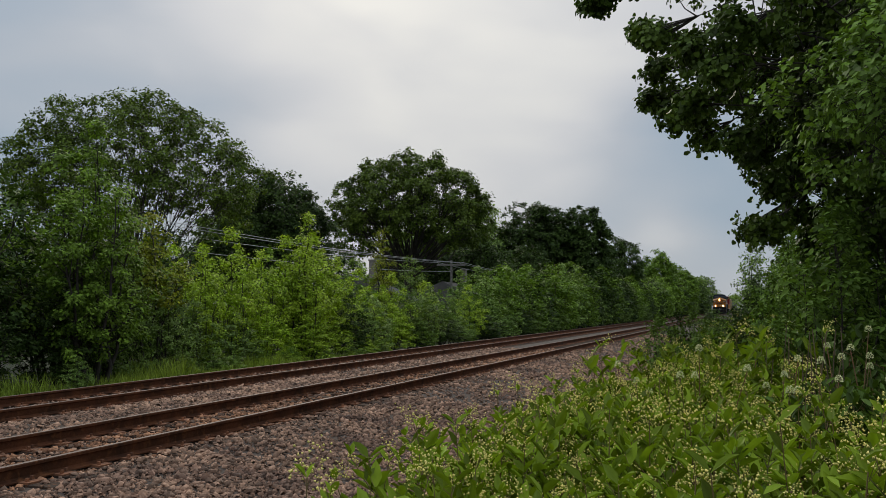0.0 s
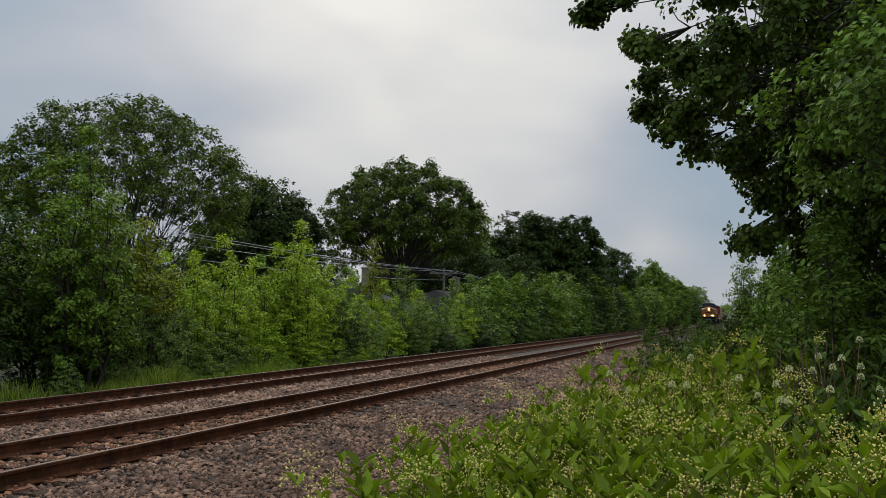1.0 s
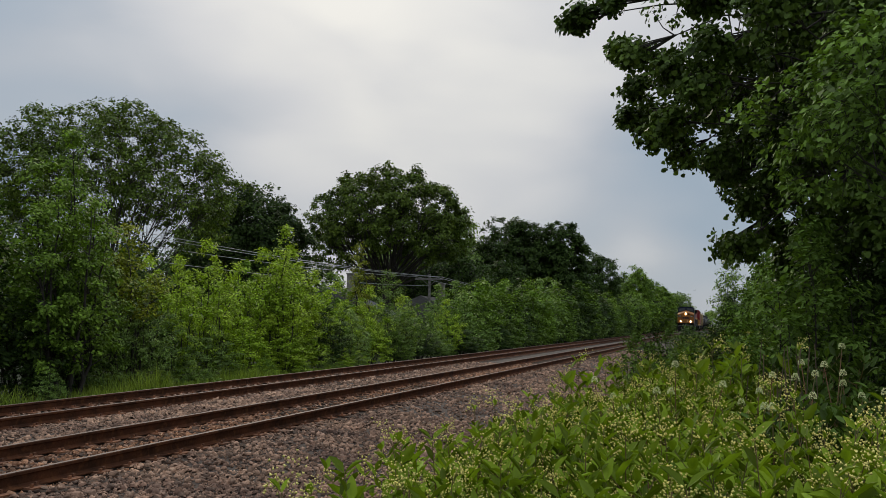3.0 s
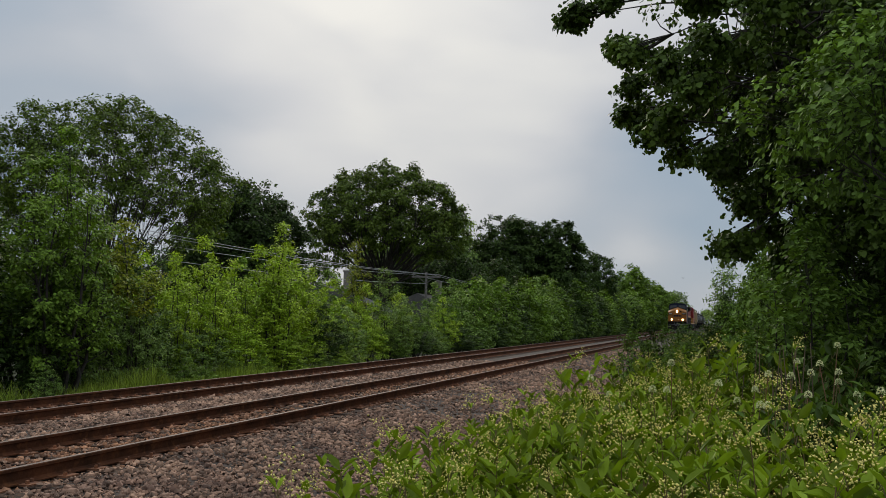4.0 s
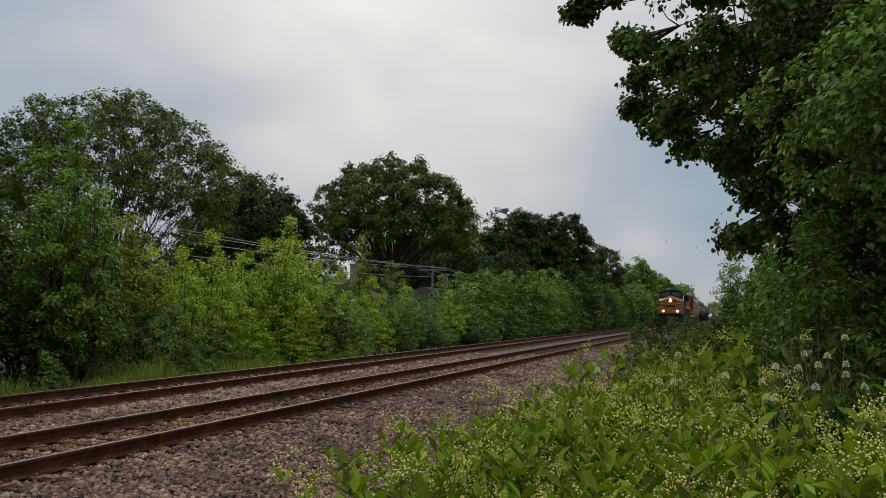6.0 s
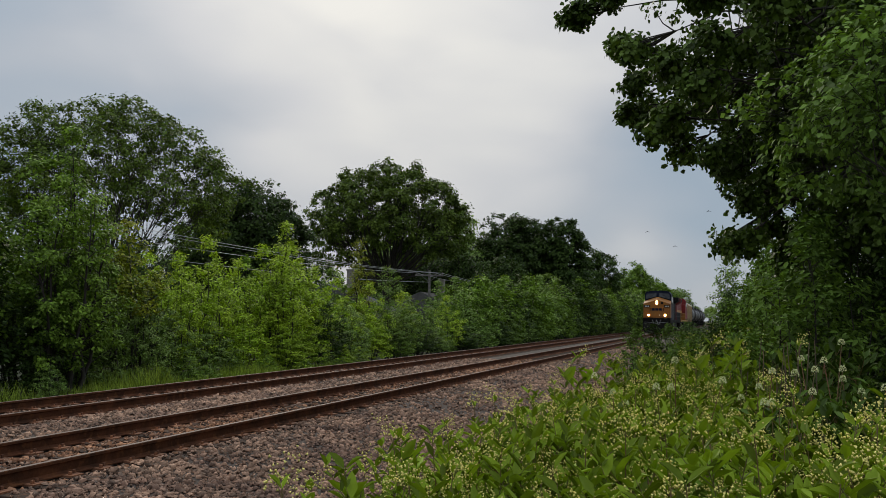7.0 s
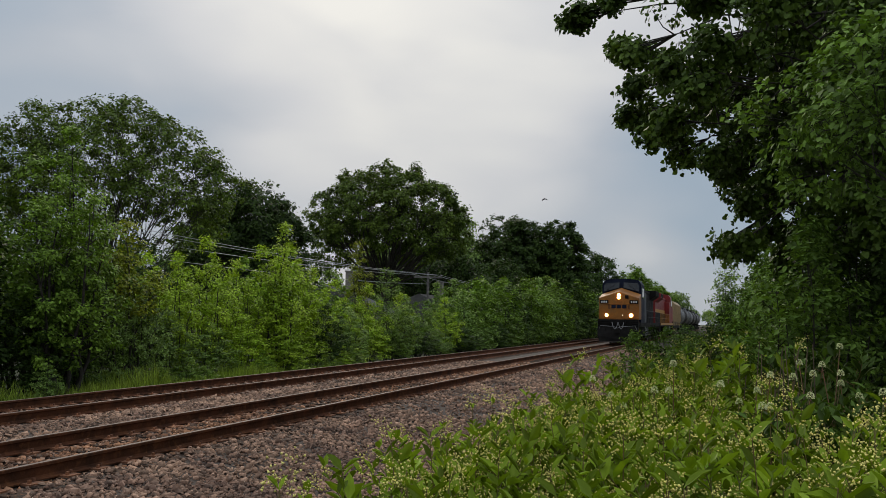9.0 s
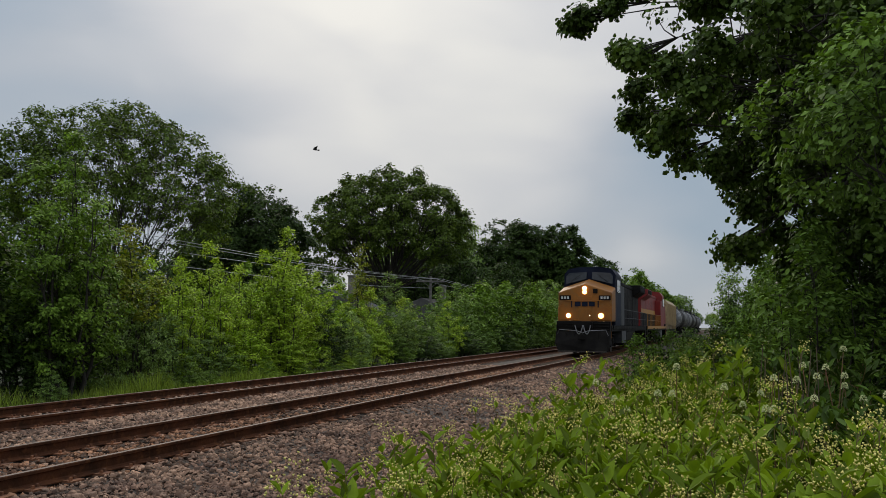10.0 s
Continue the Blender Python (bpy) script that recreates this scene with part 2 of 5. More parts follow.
# leaf templates: unit length along y
DIAMOND = ([(0, 0, 0), (0.30, 0.45, 0.05), (0, 1, -0.06), (-0.30, 0.45, 0.05)], [(0, 1, 2, 3)])
FOLDED = ([(0, 0, 0), (0.24, 0.32, 0.07), (0.2, 0.68, 0.05), (0, 1, -0.10), (-0.2, 0.68, 0.05), (-0.24, 0.32, 0.07), (0, 0.5, 0)],
          [(0, 1, 6), (1, 2, 6), (2, 3, 6), (3, 4, 6), (4, 5, 6), (5, 0, 6)])
HEART = ([(0, 0, 0), (0.36, 0.02, 0.06), (0.50, 0.28, 0.05), (0.34, 0.62, 0.01), (0, 0.92, -0.08), (-0.34, 0.62, 0.01), (-0.50, 0.28, 0.05), (-0.36, 0.02, 0.06)],
         [(0, 1, 2, 3), (0, 3, 4, 5), (0, 5, 6, 7)])
PAIRED = ([(0, 0, 0), (0.195, 0.36, 0.08), (0.13, 0.72, 0.05), (0, 1, -0.12), (-0.13, 0.72, 0.05), (-0.195, 0.36, 0.08)], [(0, 1, 2, 3), (0, 3, 4, 5)])
BROAD = ([(0, 0, 0), (0.25, 0.34, 0.07), (0.19, 0.70, 0.04), (0, 1, -0.12), (-0.19, 0.70, 0.04), (-0.25, 0.34, 0.07)], [(0, 1, 2, 3), (0, 3, 4, 5)])
TETRA = ([(1, 0, -0.5), (-0.6, 0.85, -0.5), (-0.6, -0.85, -0.5), (0, 0, 1)], [(0, 1, 3), (1, 2, 3), (2, 0, 3), (0, 2, 1)])
BLADE = ([(-0.03, 0, 0), (0.03, 0, 0), (0.022, 0.55, 0.05), (-0.022, 0.55, 0.05), (0.003, 1, 0.22), (-0.003, 1, 0.22)],
         [(0, 1, 2, 3), (3, 2, 4, 5)])
OCTA = ([(1, 0, 0), (-1, 0, 0), (0, 1, 0), (0, -1, 0), (0, 0, 1), (0, 0, -1)],
        [(0, 2, 4), (2, 1, 4), (1, 3, 4), (3, 0, 4), (2, 0, 5), (1, 2, 5), (3, 1, 5), (0, 3, 5)])
ROCK = ([(-1, -0.7, -0.6), (0.8, -1, -0.5), (1, 0.8, -0.7), (-0.7, 1, -0.5), (-0.8, -0.8, 0.6), (0.7, -0.6, 0.9), (0.9, 0.6, 0.5), (-0.6, 0.7, 0.8)],
        [(4, 5, 6, 7), (0, 1, 5, 4), (1, 2, 6, 5), (2, 3, 7, 6), (3, 0, 4, 7)])


class Tubes:
    """Collects tapered tubes along polylines into one mesh."""

    def __init__(self):
        self.v, self.f = [], []

    def add(self, pts, radii, sides=6):
        base = len(self.v)
        pts = [Vector(p) for p in pts]
        for i, p in enumerate(pts):
            d = (pts[min(i + 1, len(pts) - 1)] - pts[max(i - 1, 0)]).normalized()
            a = d.orthogonal().normalized() if abs(d.z) > 0.9 else d.cross(Vector((0, 0, 1))).normalized()
            b = d.cross(a)
            for k in range(sides):
                t = 2 * math.pi * k / sides
                self.v.append(tuple(p + (a * math.cos(t) + b * math.sin(t)) * radii[i]))
            if i:
                o = base + (i - 1) * sides
                for k in range(sides):
                    k2 = (k + 1) % sides
                    self.f.append((o + k, o + k2, o + sides + k2, o + sides + k))

    def make(self, name, mat, parent=None):
        return bulk(name, self.v, self.f, mat, parent, smooth=True)


def bend(a, b, rng, sag=0.12, n=5):
    """A wavering line from a to b."""
    a, b = np.array(a, float), np.array(b, float)
    ln = np.linalg.norm(b - a)
    off = rng.normal(0, sag * ln, 3)
    return [a + (b - a) * t + off * math.sin(math.pi * t) * 0.6 + rng.normal(0, 0.015 * ln, 3) * (0 < t < 1) for t in np.linspace(0, 1, n)]


def leaves(tips, outs, rng, per, spread, size, droop=0.35, template=DIAMOND, flat=0.7, rough=0.45):
    """Leaves in clumps round the tips, their faces turned outwards and up."""
    tips, outs = np.asarray(tips, float), np.asarray(outs, float)
    n = len(tips) * per
    src, out = np.repeat(tips, per, 0), np.repeat(unit(outs), per, 0)
    off = unit(rng.normal(0, 1, (n, 3))) * (rng.random((n, 1)) ** 0.6) * spread * np.array([1, 1, flat])
    off *= np.repeat(rng.uniform(0.7, 1.3, len(tips)), per)[:, None]
    nrm = 0.7 * out + 0.35 * unit(off) + np.array([0, 0, 0.55]) + rng.normal(0, rough, (n, 3))
    axis = rng.normal(0, 0.8, (n, 3)) + 0.5 * out + np.array([0, 0, -droop])
    axis -= unit(nrm) * np.sum(axis * unit(nrm), 1, keepdims=True) * 0.85
    return scatter(*template, src + off, axis, nrm, size * rng.uniform(0.6, 1.3, n))


def tree(name, label, category, height, width, base, seed, leaf_mat, lobes=22, tips_per=16, per=40, spread=0.8, size=0.3,
         trunk=0.3, lobe=0.36, fork=0.2, group="", dome=0.0, open_under=0.35, core=0, square=0.0):
    """Trunk and limbs that carry rounded lobes of foliage; dome lifts the lobes to the outside of the crown,
    core adds lobes inside it, square broadens its shoulders."""
    rng = np.random.default_rng(seed)
    root = new(name)
    tubes, tips, outs = Tubes(), [], []
    c = np.array([0, 0, base + (height - base) * 0.5])
    rad = np.array([width / 2, width / 2, (height - base) / 2])
    split = np.array([0, 0, base + (height - base) * fork])
    stem = bend((0, 0, -0.4), split, rng, 0.03, 5)
    tubes.add(stem, np.linspace(trunk * 1.25, trunk * 0.85, 5), 9)
    for i in range(lobes + core):
        # evenly spread directions, few of them downwards
        inner = i >= lobes
        zz = 1 - ((i - lobes + 0.5) / core if inner else (i + 0.5) / lobes) * (2 - open_under * 1.6)
        az = i * 2.39996 + rng.uniform(-0.3, 0.3)
        h = math.sqrt(max(0, 1 - zz * zz))
        d = np.array([math.cos(az) * h, math.sin(az) * h, zz])
        if square:
            d = d * (1 + square * ((h ** 3.5 + abs(zz) ** 3.5) ** (-1 / 3.5) - 1))
        reach = rng.uniform(0.22, 0.42) if inner else rng.uniform(0.52 + dome * 0.15, 0.66 + dome * 0.1)
        lc = c + d * rad * reach
        lr = rad * lobe * rng.uniform(0.7, 1.25)
        mid = split * 0.45 + lc * 0.55 + rng.normal(0, 0.06, 3) * rad - np.array([0, 0, 0.1]) * rad
        line = [split * 0.93 + rng.normal(0, 0.02, 3), split * 0.72 + mid * 0.28 + rng.normal(0, 0.02, 3) * rad, mid, (mid + lc) / 2 + rng.normal(0, 0.04, 3) * rad, lc]
        tubes.add(line, (trunk * 0.36, trunk * 0.27, trunk * 0.17, trunk * 0.10, trunk * 0.05), 6)
        for j in range(tips_per):
            o = unit(rng.normal(0, 1, 3) + d * 0.55 + np.array([0, 0, 0.25]))
            q = lc + o * lr * rng.uniform(0.7, 1.05)
            tubes.add([lc if j % 3 else (mid + lc) / 2, (lc + q) / 2 + rng.normal(0, 0.05, 3) * lr, q], (trunk * 0.05, trunk * 0.03, 0.006), 3)
            tips.append(q)
            outs.append(o * 0.7 + d * 0.3)
    tubes.make("trunk", BARK, root)
    v, f = leaves(tips, outs, rng, per, spread, size)
    bulk("crown", v, f, leaf_mat, root)
    return tagged(root, label, category, group)


def shrub(name, label, category, height, width, seed, leaf_mat, stems=8, per=40, spread=0.34, size=0.17, template=DIAMOND, low=0.06, group="", stick=0.035, droop=0.35, tips_per=15):
    """Several leading shoots from the ground, each a tapering plume of leaf clumps."""
    rng = np.random.default_rng(seed)
    root = new(name)
    tubes, tips, outs = Tubes(), [], []
    for i in range(stems):
        az = i * 2.4 + rng.uniform(-0.4, 0.4)
        r = width / 2 * 0.72 * math.sqrt(i / stems) * rng.uniform(0.8, 1.15)
        h = height * (1.0 - 0.5 * (i / stems)) * rng.uniform(0.85, 1.0) if i else height
        top = np.array([math.cos(az) * r, math.sin(az) * r, h])
        line = bend((math.cos(az) * r * 0.3, math.sin(az) * r * 0.3, -0.15), top, rng, 0.04, 7)
        tubes.add(line, np.linspace(stick, 0.006, 7), 4)
        plume = width * 0.235 * rng.uniform(0.8, 1.2)
        for j in range(int(tips_per * (0.5 + h / height * 0.5))):
            k = low + (1 - low) * ((j + rng.random()) / tips_per) ** 0.9 if j else 0.99
            k = min(k, 0.999)
            u = k * 6
            p = np.array(line[int(u)]) * (1 - u % 1) + np.array(line[int(u) + 1]) * (u % 1)
            a2 = j * 2.4 + rng.uniform(-0.5, 0.5)
            reach = plume * (1.08 - k) ** 0.6 * rng.uniform(0.6, 1.15)
            o = np.array([math.cos(a2), math.sin(a2), 0.35 + 0.5 * k])
            q = p + o * reach
            q[2] = max(q[2], 0.12)
            tubes.add([p - [0, 0, 0.1 * reach], q], (stick * 0.35, 0.004), 3)
            tips.append(q)
            outs.append(o)
        tips.append(top)
        outs.append(np.array([0, 0, 1.0]))
    tubes.make("woody_stem", BARK, root)
    v, f = leaves(tips, outs, rng, per, spread, size, template=template, droop=droop, flat=0.75)
    bulk("foliage", v, f, leaf_mat, root)
    return tagged(root, label, category, group)


def box(bm, x0, x1, y0, y1, z0, z1, bevel=0.0):
    """Adds a box to bm, bevelled where asked."""
    r = bmesh.ops.create_cube(bm, size=1)
    vs = r["verts"]
    bmesh.ops.scale(bm, vec=(x1 - x0, y1 - y0, z1 - z0), verts=vs)
    bmesh.ops.translate(bm, vec=((x0 + x1) / 2, (y0 + y1) / 2, (z0 + z1) / 2), verts=vs)
    if bevel:
        es = list({e for v in vs for e in v.link_edges})
        bmesh.ops.bevel(bm, geom=es, offset=bevel, segments=2, affect="EDGES", profile=0.6)
    return bm


def boxed(*a):
    return box(bmesh.new(), *a)


def cyl(bm, p, q, r, seg=16, r2=None):
    p, q = Vector(p), Vector(q)
    m = Matrix.Translation((p + q) / 2) @ (q - p).to_track_quat("Z", "Y").to_matrix().to_4x4()
    bmesh.ops.create_cone(bm, cap_ends=True, segments=seg, radius1=r, radius2=r if r2 is None else r2, depth=(q - p).length, matrix=m)
    return bm


def prism(bm, outline, y0, y1):
    """Outline in x, z drawn along y."""
    a = [bm.verts.new((x, y0, z)) for x, z in outline]
    b = [bm.verts.new((x, y1, z)) for x, z in outline]
    bm.faces.new(a)
    bm.faces.new(b[::-1])
    for i in range(len(a)):
        j = (i + 1) % len(a)
        bm.faces.new((a[j], a[i], b[i], b[j]))
    bmesh.ops.recalc_face_normals(bm, faces=bm.faces)
    return bm


def side_prism(bm, outline, x0, x1):
    """Outline in y, z drawn along x."""
    a = [bm.verts.new((x0, y, z)) for y, z in outline]
    b = [bm.verts.new((x1, y, z)) for y, z in outline]
    bm.faces.new(a)
    bm.faces.new(b[::-1])
    for i in range(len(a)):
        j = (i + 1) % len(a)
        bm.faces.new((a[j], a[i], b[i], b[j]))
    bmesh.ops.recalc_face_normals(bm, faces=bm.faces)
    return bm


# ---- ground, ballast, tracks ----
NEAR_C, FAR_C, GAUGE = -7.764, -11.60, 1.507


def ground_z(x):
    """Height of the earth across the line."""
    return float(np.interp(x, [-60, -16, -14.2, -12.5, -5, -3.2, -1.6, 1.5, 6, 60], [-0.9, -0.7, -0.6, -0.8, -0.8, -0.62, -0.3, -0.05, 0.1, 0.1]))


def make_ground():
    rng = np.random.default_rng(3)
    xs = np.concatenate([[-2500, -900, -300, -120, -60], np.arange(-40, -12, 1.6), [-12.5, -5, -4], np.arange(-3.2, 8, 0.7), [12, 20, 40, 60, 150, 500, 2500]])
    ys = np.concatenate([[-2500, -600, -150, -40], np.arange(-12, 40, 1.0), np.arange(40, 200, 8.0), [240, 400, 800, 2500]])
    v = [(x, y, ground_z(x) + (rng.normal(0, 0.035) if abs(x) < 40 else 0)) for y in ys for x in xs]
    n = len(xs)
    f = [(j * n + i, j * n + i + 1, (j + 1) * n + i + 1, (j + 1) * n + i) for j in range(len(ys) - 1) for i in range(n - 1)]
    return tagged(bulk("ground", v, f, EARTH, smooth=True), "dark earth under weeds and scrub beside the railway", "ground", kind="structure")


BED = [(-15.0, -0.75), (-14.2, -0.5), (-13.4, -0.24), (-12.9, -0.2), (-10.3, -0.198), (-9.7, -0.2), (-9.15, -0.198), (-9.0, -0.21), (-6.55, -0.21), (-6.4, -0.196),
       (-6.0, -0.24), (-4.6, -0.42), (-3.2, -0.5), (-2.0, -0.5), (-1.2, -0.55)]


def bed_z(x):
    return np.interp(x, [p[0] for p in BED], [p[1] for p in BED])


def make_bed():
    rng = np.random.default_rng(4)
    xs = np.unique(np.round(np.concatenate([[p[0] for p in BED], np.arange(-15, -1.2, 0.25)]), 3))
    ys = np.concatenate([[-60, -20], np.arange(-4, 40, 0.5), np.arange(40, 120, 4), [160, 240, 400, 900]])
    v = [(x, y, float(bed_z(x)) + (rng.normal(0, 0.004) if y < 60 else 0)) for y in ys for x in xs]
    n = len(xs)
    f = [(j * n + i, j * n + i + 1, (j + 1) * n + i + 1, (j + 1) * n + i) for j in range(len(ys) - 1) for i in range(n - 1)]
    return tagged(bulk("ballast_bed", v, f, BALLAST_SHADE), "bed of crushed grey-brown ballast under two tracks, coloured dark for shade between stones", "ballast", kind="structure")


def make_stones():
    """Loose stones lying on the bed, dense where the camera is near."""
    rng = np.random.default_rng(5)
    pos = []
    for x0, x1, y0, y1, per in ((-6.5, -1.5, 3.0, 9.0, 720), (-6.5, -1.5, 9.0, 16.0, 400), (-6.5, -2.0, 16, 32, 120), (-9.2, -6.6, 5, 14, 330), (-10.9, -8.5, 6, 20, 280),
                                (-10.9, -6.5, 14, 36, 100), (-13.6, -10.8, 8, 26, 60), (-6.5, -2.2, 32, 60, 45)):
        n = int((x1 - x0) * (y1 - y0) * per)
        pos.append(np.stack([rng.uniform(x0, x1, n), rng.uniform(y0, y1, n), np.zeros(n)], 1))
    p = np.concatenate(pos)
    # none on the rails
    keep = np.ones(len(p), bool)
    for c in (NEAR_C, FAR_C):
        for s in (-1, 1):
            keep &= np.abs(p[:, 0] - c - s * GAUGE / 2) > 0.11
    # ties stay mostly bare, tie plates wholly so
    on_tie = (np.abs(p[:, 0] - NEAR_C) < 1.3) & (np.abs((p[:, 1] / 0.5) % 1 - 0.5) < 0.24)
    by_rail = np.abs(np.abs(p[:, 0] - NEAR_C) - GAUGE / 2) < 0.24
    keep &= ~on_tie | (rng.random(len(p)) < np.where(by_rail, 0.12, 0.92))
    p = p[keep]
    n = len(p)
    far = np.clip((p[:, 1] - 9) / 20, 0, 1)
    size = np.minimum(rng.lognormal(math.log(0.0158), 0.4, n), 0.034) * (1 + 0.5 * far)
    p[:, 2] = np.where(on_tie[keep], -0.186, bed_z(p[:, 0])) + size * rng.uniform(0.25, 0.85, n)
    turn = rng.uniform(0, 2 * math.pi, n)
    axis = np.stack([np.cos(turn), np.sin(turn), rng.normal(0, 0.35, n)], 1)
    up = np.stack([rng.normal(0, 0.45, n), rng.normal(0, 0.45, n), np.ones(n)], 1)
    form = rng.uniform(0.65, 1.4, (n, 3)) * [1.08, 1.08, 0.72]
    rusty = (np.abs(p[:, 0] - NEAR_C) < 0.95) & (rng.random(n) < 0.8)
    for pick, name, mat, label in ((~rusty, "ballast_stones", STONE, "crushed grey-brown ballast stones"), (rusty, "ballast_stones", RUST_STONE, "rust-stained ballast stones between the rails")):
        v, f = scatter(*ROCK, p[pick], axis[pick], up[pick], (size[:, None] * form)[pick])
        v += rng.normal(0, 0.005, v.shape)
        tagged(bulk(name, v, f, mat), label, "ballast", kind="stuff")


def rail_outline():
    half = [(0.0, 0.0), (0.028, -0.001), (0.036, -0.010), (0.036, -0.036), (0.012, -0.05), (0.010, -0.135), (0.03, -0.155), (0.074, -0.166), (0.074, -0.178), (0, -0.178)]
    return half + [(-x, z) for x, z in half[-2:0:-1]]


def make_track(center, label):
    root = new("railway_track")
    for s in (-1, 1):
        rail = bmesh.new()
        prism(rail, rail_outline(), -30, 900)
        bmesh.ops.translate(rail, vec=(center + s * GAUGE / 2, 0, 0), verts=rail.verts)
        ob = part("rail", rail, RAIL_SIDE, root, "rusty steel rail with a worn bright head")
        ob.data.materials.append(RAIL_TOP)
        for p in ob.data.polygons:
            if p.normal.z > 0.7 and p.center.z > -0.02:
                p.material_index = 1
    return tagged(root, label, "railway track", kind="structure")


def fill_track(root, center, seed):
    """Ties, plates and spikes: shared meshes, every tie an object."""
    rng = random.Random(seed)
    tie_me = bpy.data.meshes.new("tie")
    b = boxed(-1.3, 1.3, -0.115, 0.115, -0.17, 0, 0.012)
    b.to_mesh(tie_me)
    b.free()
    tie_me.materials.append(TIE)
    plate_me = bpy.data.meshes.new("tie_plate")
    b = boxed(-0.2, 0.2, -0.1, 0.1, -0.012, 0.014)
    for sx, sy in ((-0.09, -0.06), (0.09, 0.06), (0.14, -0.05), (-0.14, 0.05)):
        box(b, sx - 0.014, sx + 0.014, sy - 0.016, sy + 0.016, 0.014, 0.05)
    b.to_mesh(plate_me)
    b.free()
    plate_me.materials.append(PLATE)
    rest_v, rest_f = [], []
    for i in range(0, 420):
        y = i * 0.5 + 0.25
        jx, jy, rz = rng.uniform(-0.04, 0.04), rng.uniform(-0.03, 0.03), rng.uniform(-0.015, 0.015)
        if i < 150:
            ob = new("tie", tie_me)
            ob.parent = root
            ob.matrix_basis = pose(center + jx, y + jy, -0.185, 0, 0, math.degrees(rz))
            for s in (-1, 1):
                pl = new("tie_plate", plate_me)
                pl.parent = root
                pl.matrix_basis = pose(center + s * GAUGE / 2, y + jy, -0.18, 0, 0, 0)
        else:
            o = len(rest_v)
            for dx in (-1.3, 1.3):
                for dy in (-0.115, 0.115):
                    for z in (-0.3, -0.185):
                        rest_v.append((center + dx, y + dy, z))
            rest_f += [(o + a, o + b_, o + c, o + d) for a, b_, c, d in ((0, 1, 3, 2), (4, 6, 7, 5), (0, 4, 5, 1), (2, 3, 7, 6), (1, 5, 7, 3))]
    tagged(bulk("far_ties", rest_v, rest_f, TIE, root), kind="stuff")


make_ground()
make_bed()
track_near = make_track(NEAR_C, "near main track with rusty rails on ballast")
track_far = make_track(FAR_C, "second main track with rusty rails on ballast")


# ---- trees behind the line ----
def place(ob, x, y, rz=0.0, z=None, sx=1.0, sz=1.0):
    ob.matrix_basis = pose(x, y, ground_z(x) if z is None else z, 0, 0, rz)
    ob.scale = (sx, sx, sz)
    return ob


place(tree("maple_tree", "tall open-crowned tree with fine green leaves and bare lower limbs", "tree", 14.9, 15.6, 3.2, 11, LEAF_OLIVE, lobes=70, tips_per=18, per=36, spread=0.40, size=0.185, trunk=0.2, lobe=0.22, fork=-0.05, dome=0.7, open_under=0.36, core=6), -32.4, 38.5)
place(tree("broad_tree", "round dark green tree behind the hedge", "tree", 14.3, 12.0, 1.5, 12, LEAF_DARK, lobes=34, tips_per=16, per=56, spread=0.62, size=0.3, trunk=0.32, lobe=0.3, core=10, square=0.4), -39.0, 64)
place(tree("broad_tree", "large spreading green tree with dark limbs showing through", "tree", 19.4, 19.6, 4.4, 13, LEAF_OLIVE, lobes=44, tips_per=18, per=60, spread=0.62, size=0.31, trunk=0.5, fork=0.08, lobe=0.24, dome=0.35, open_under=0.3, core=10, square=0.75), -34.2, 83.4)
place(tree("broad_tree", "dense dark green tree in the row behind the hedge", "tree", 17.9, 13.0, 0.5, 14, LEAF_DARK, lobes=34, tips_per=16, per=56, spread=0.7, size=0.4, trunk=0.4, lobe=0.28, core=10, square=0.7), -28.2, 117)
place(tree("broad_tree", "dense dark green tree in the row behind the hedge", "tree", 17.0, 9.0, 0.5, 15, LEAF_DARK, lobes=26, tips_per=14, per=56, spread=0.66, size=0.4, trunk=0.35, lobe=0.28, core=6, square=0.6), -21.6, 118)
place(tree("broad_tree", "paler green tree between two dark ones", "tree", 18.2, 10.0, 2.5, 16, LEAF_BLUE, lobes=20, tips_per=12, per=40, spread=0.9, size=0.4, trunk=0.35), -36.0, 112)
place(tree("broad_tree", "narrow dark tree in the row behind the hedge", "tree", 15.2, 8.5, 1.5, 17, LEAF_DARK, lobes=18, tips_per=12, per=54, spread=0.8, size=0.4, trunk=0.3), -21.4, 148)
place(tree("broad_tree", "green tree far along the line", "tree", 15.0, 9.0, 1.0, 18, LEAF_MID, lobes=18, tips_per=12, per=54, spread=0.9, size=0.45, trunk=0.3), -19.0, 189)
place(tree("broad_tree", "green tree far along the line", "tree", 13.0, 9.0, 0.5, 19, LEAF_MID, lobes=18, tips_per=12, per=54, spread=0.9, size=0.45, trunk=0.3), -17.3, 232)
FAR_TREE = place(tree("broad_tree", "distant green tree where the line meets the sky", "tree", 19, 16, 1.0, 20, LEAF_BLUE, lobes=18, tips_per=12, per=30, spread=1.5, size=0.8, trunk=0.4), -24, 430)
for x, y, s in ((-38, 300, 0.9), (-60, 380, 1.0), (24, 420, 0.8), (-36, 640, 0.8), (-24, 660, 0.75), (-12, 650, 0.7), (0, 670, 0.75), (12, 650, 0.75), (26, 640, 0.8), (-75, 210, 1.0), (-60, 150, 1.0), (-72, 110, 0.95), (40, 260, 1.0)):
    place(copy_thing(FAR_TREE, Matrix()), x, y, (x * 37) % 360, None, s, s)
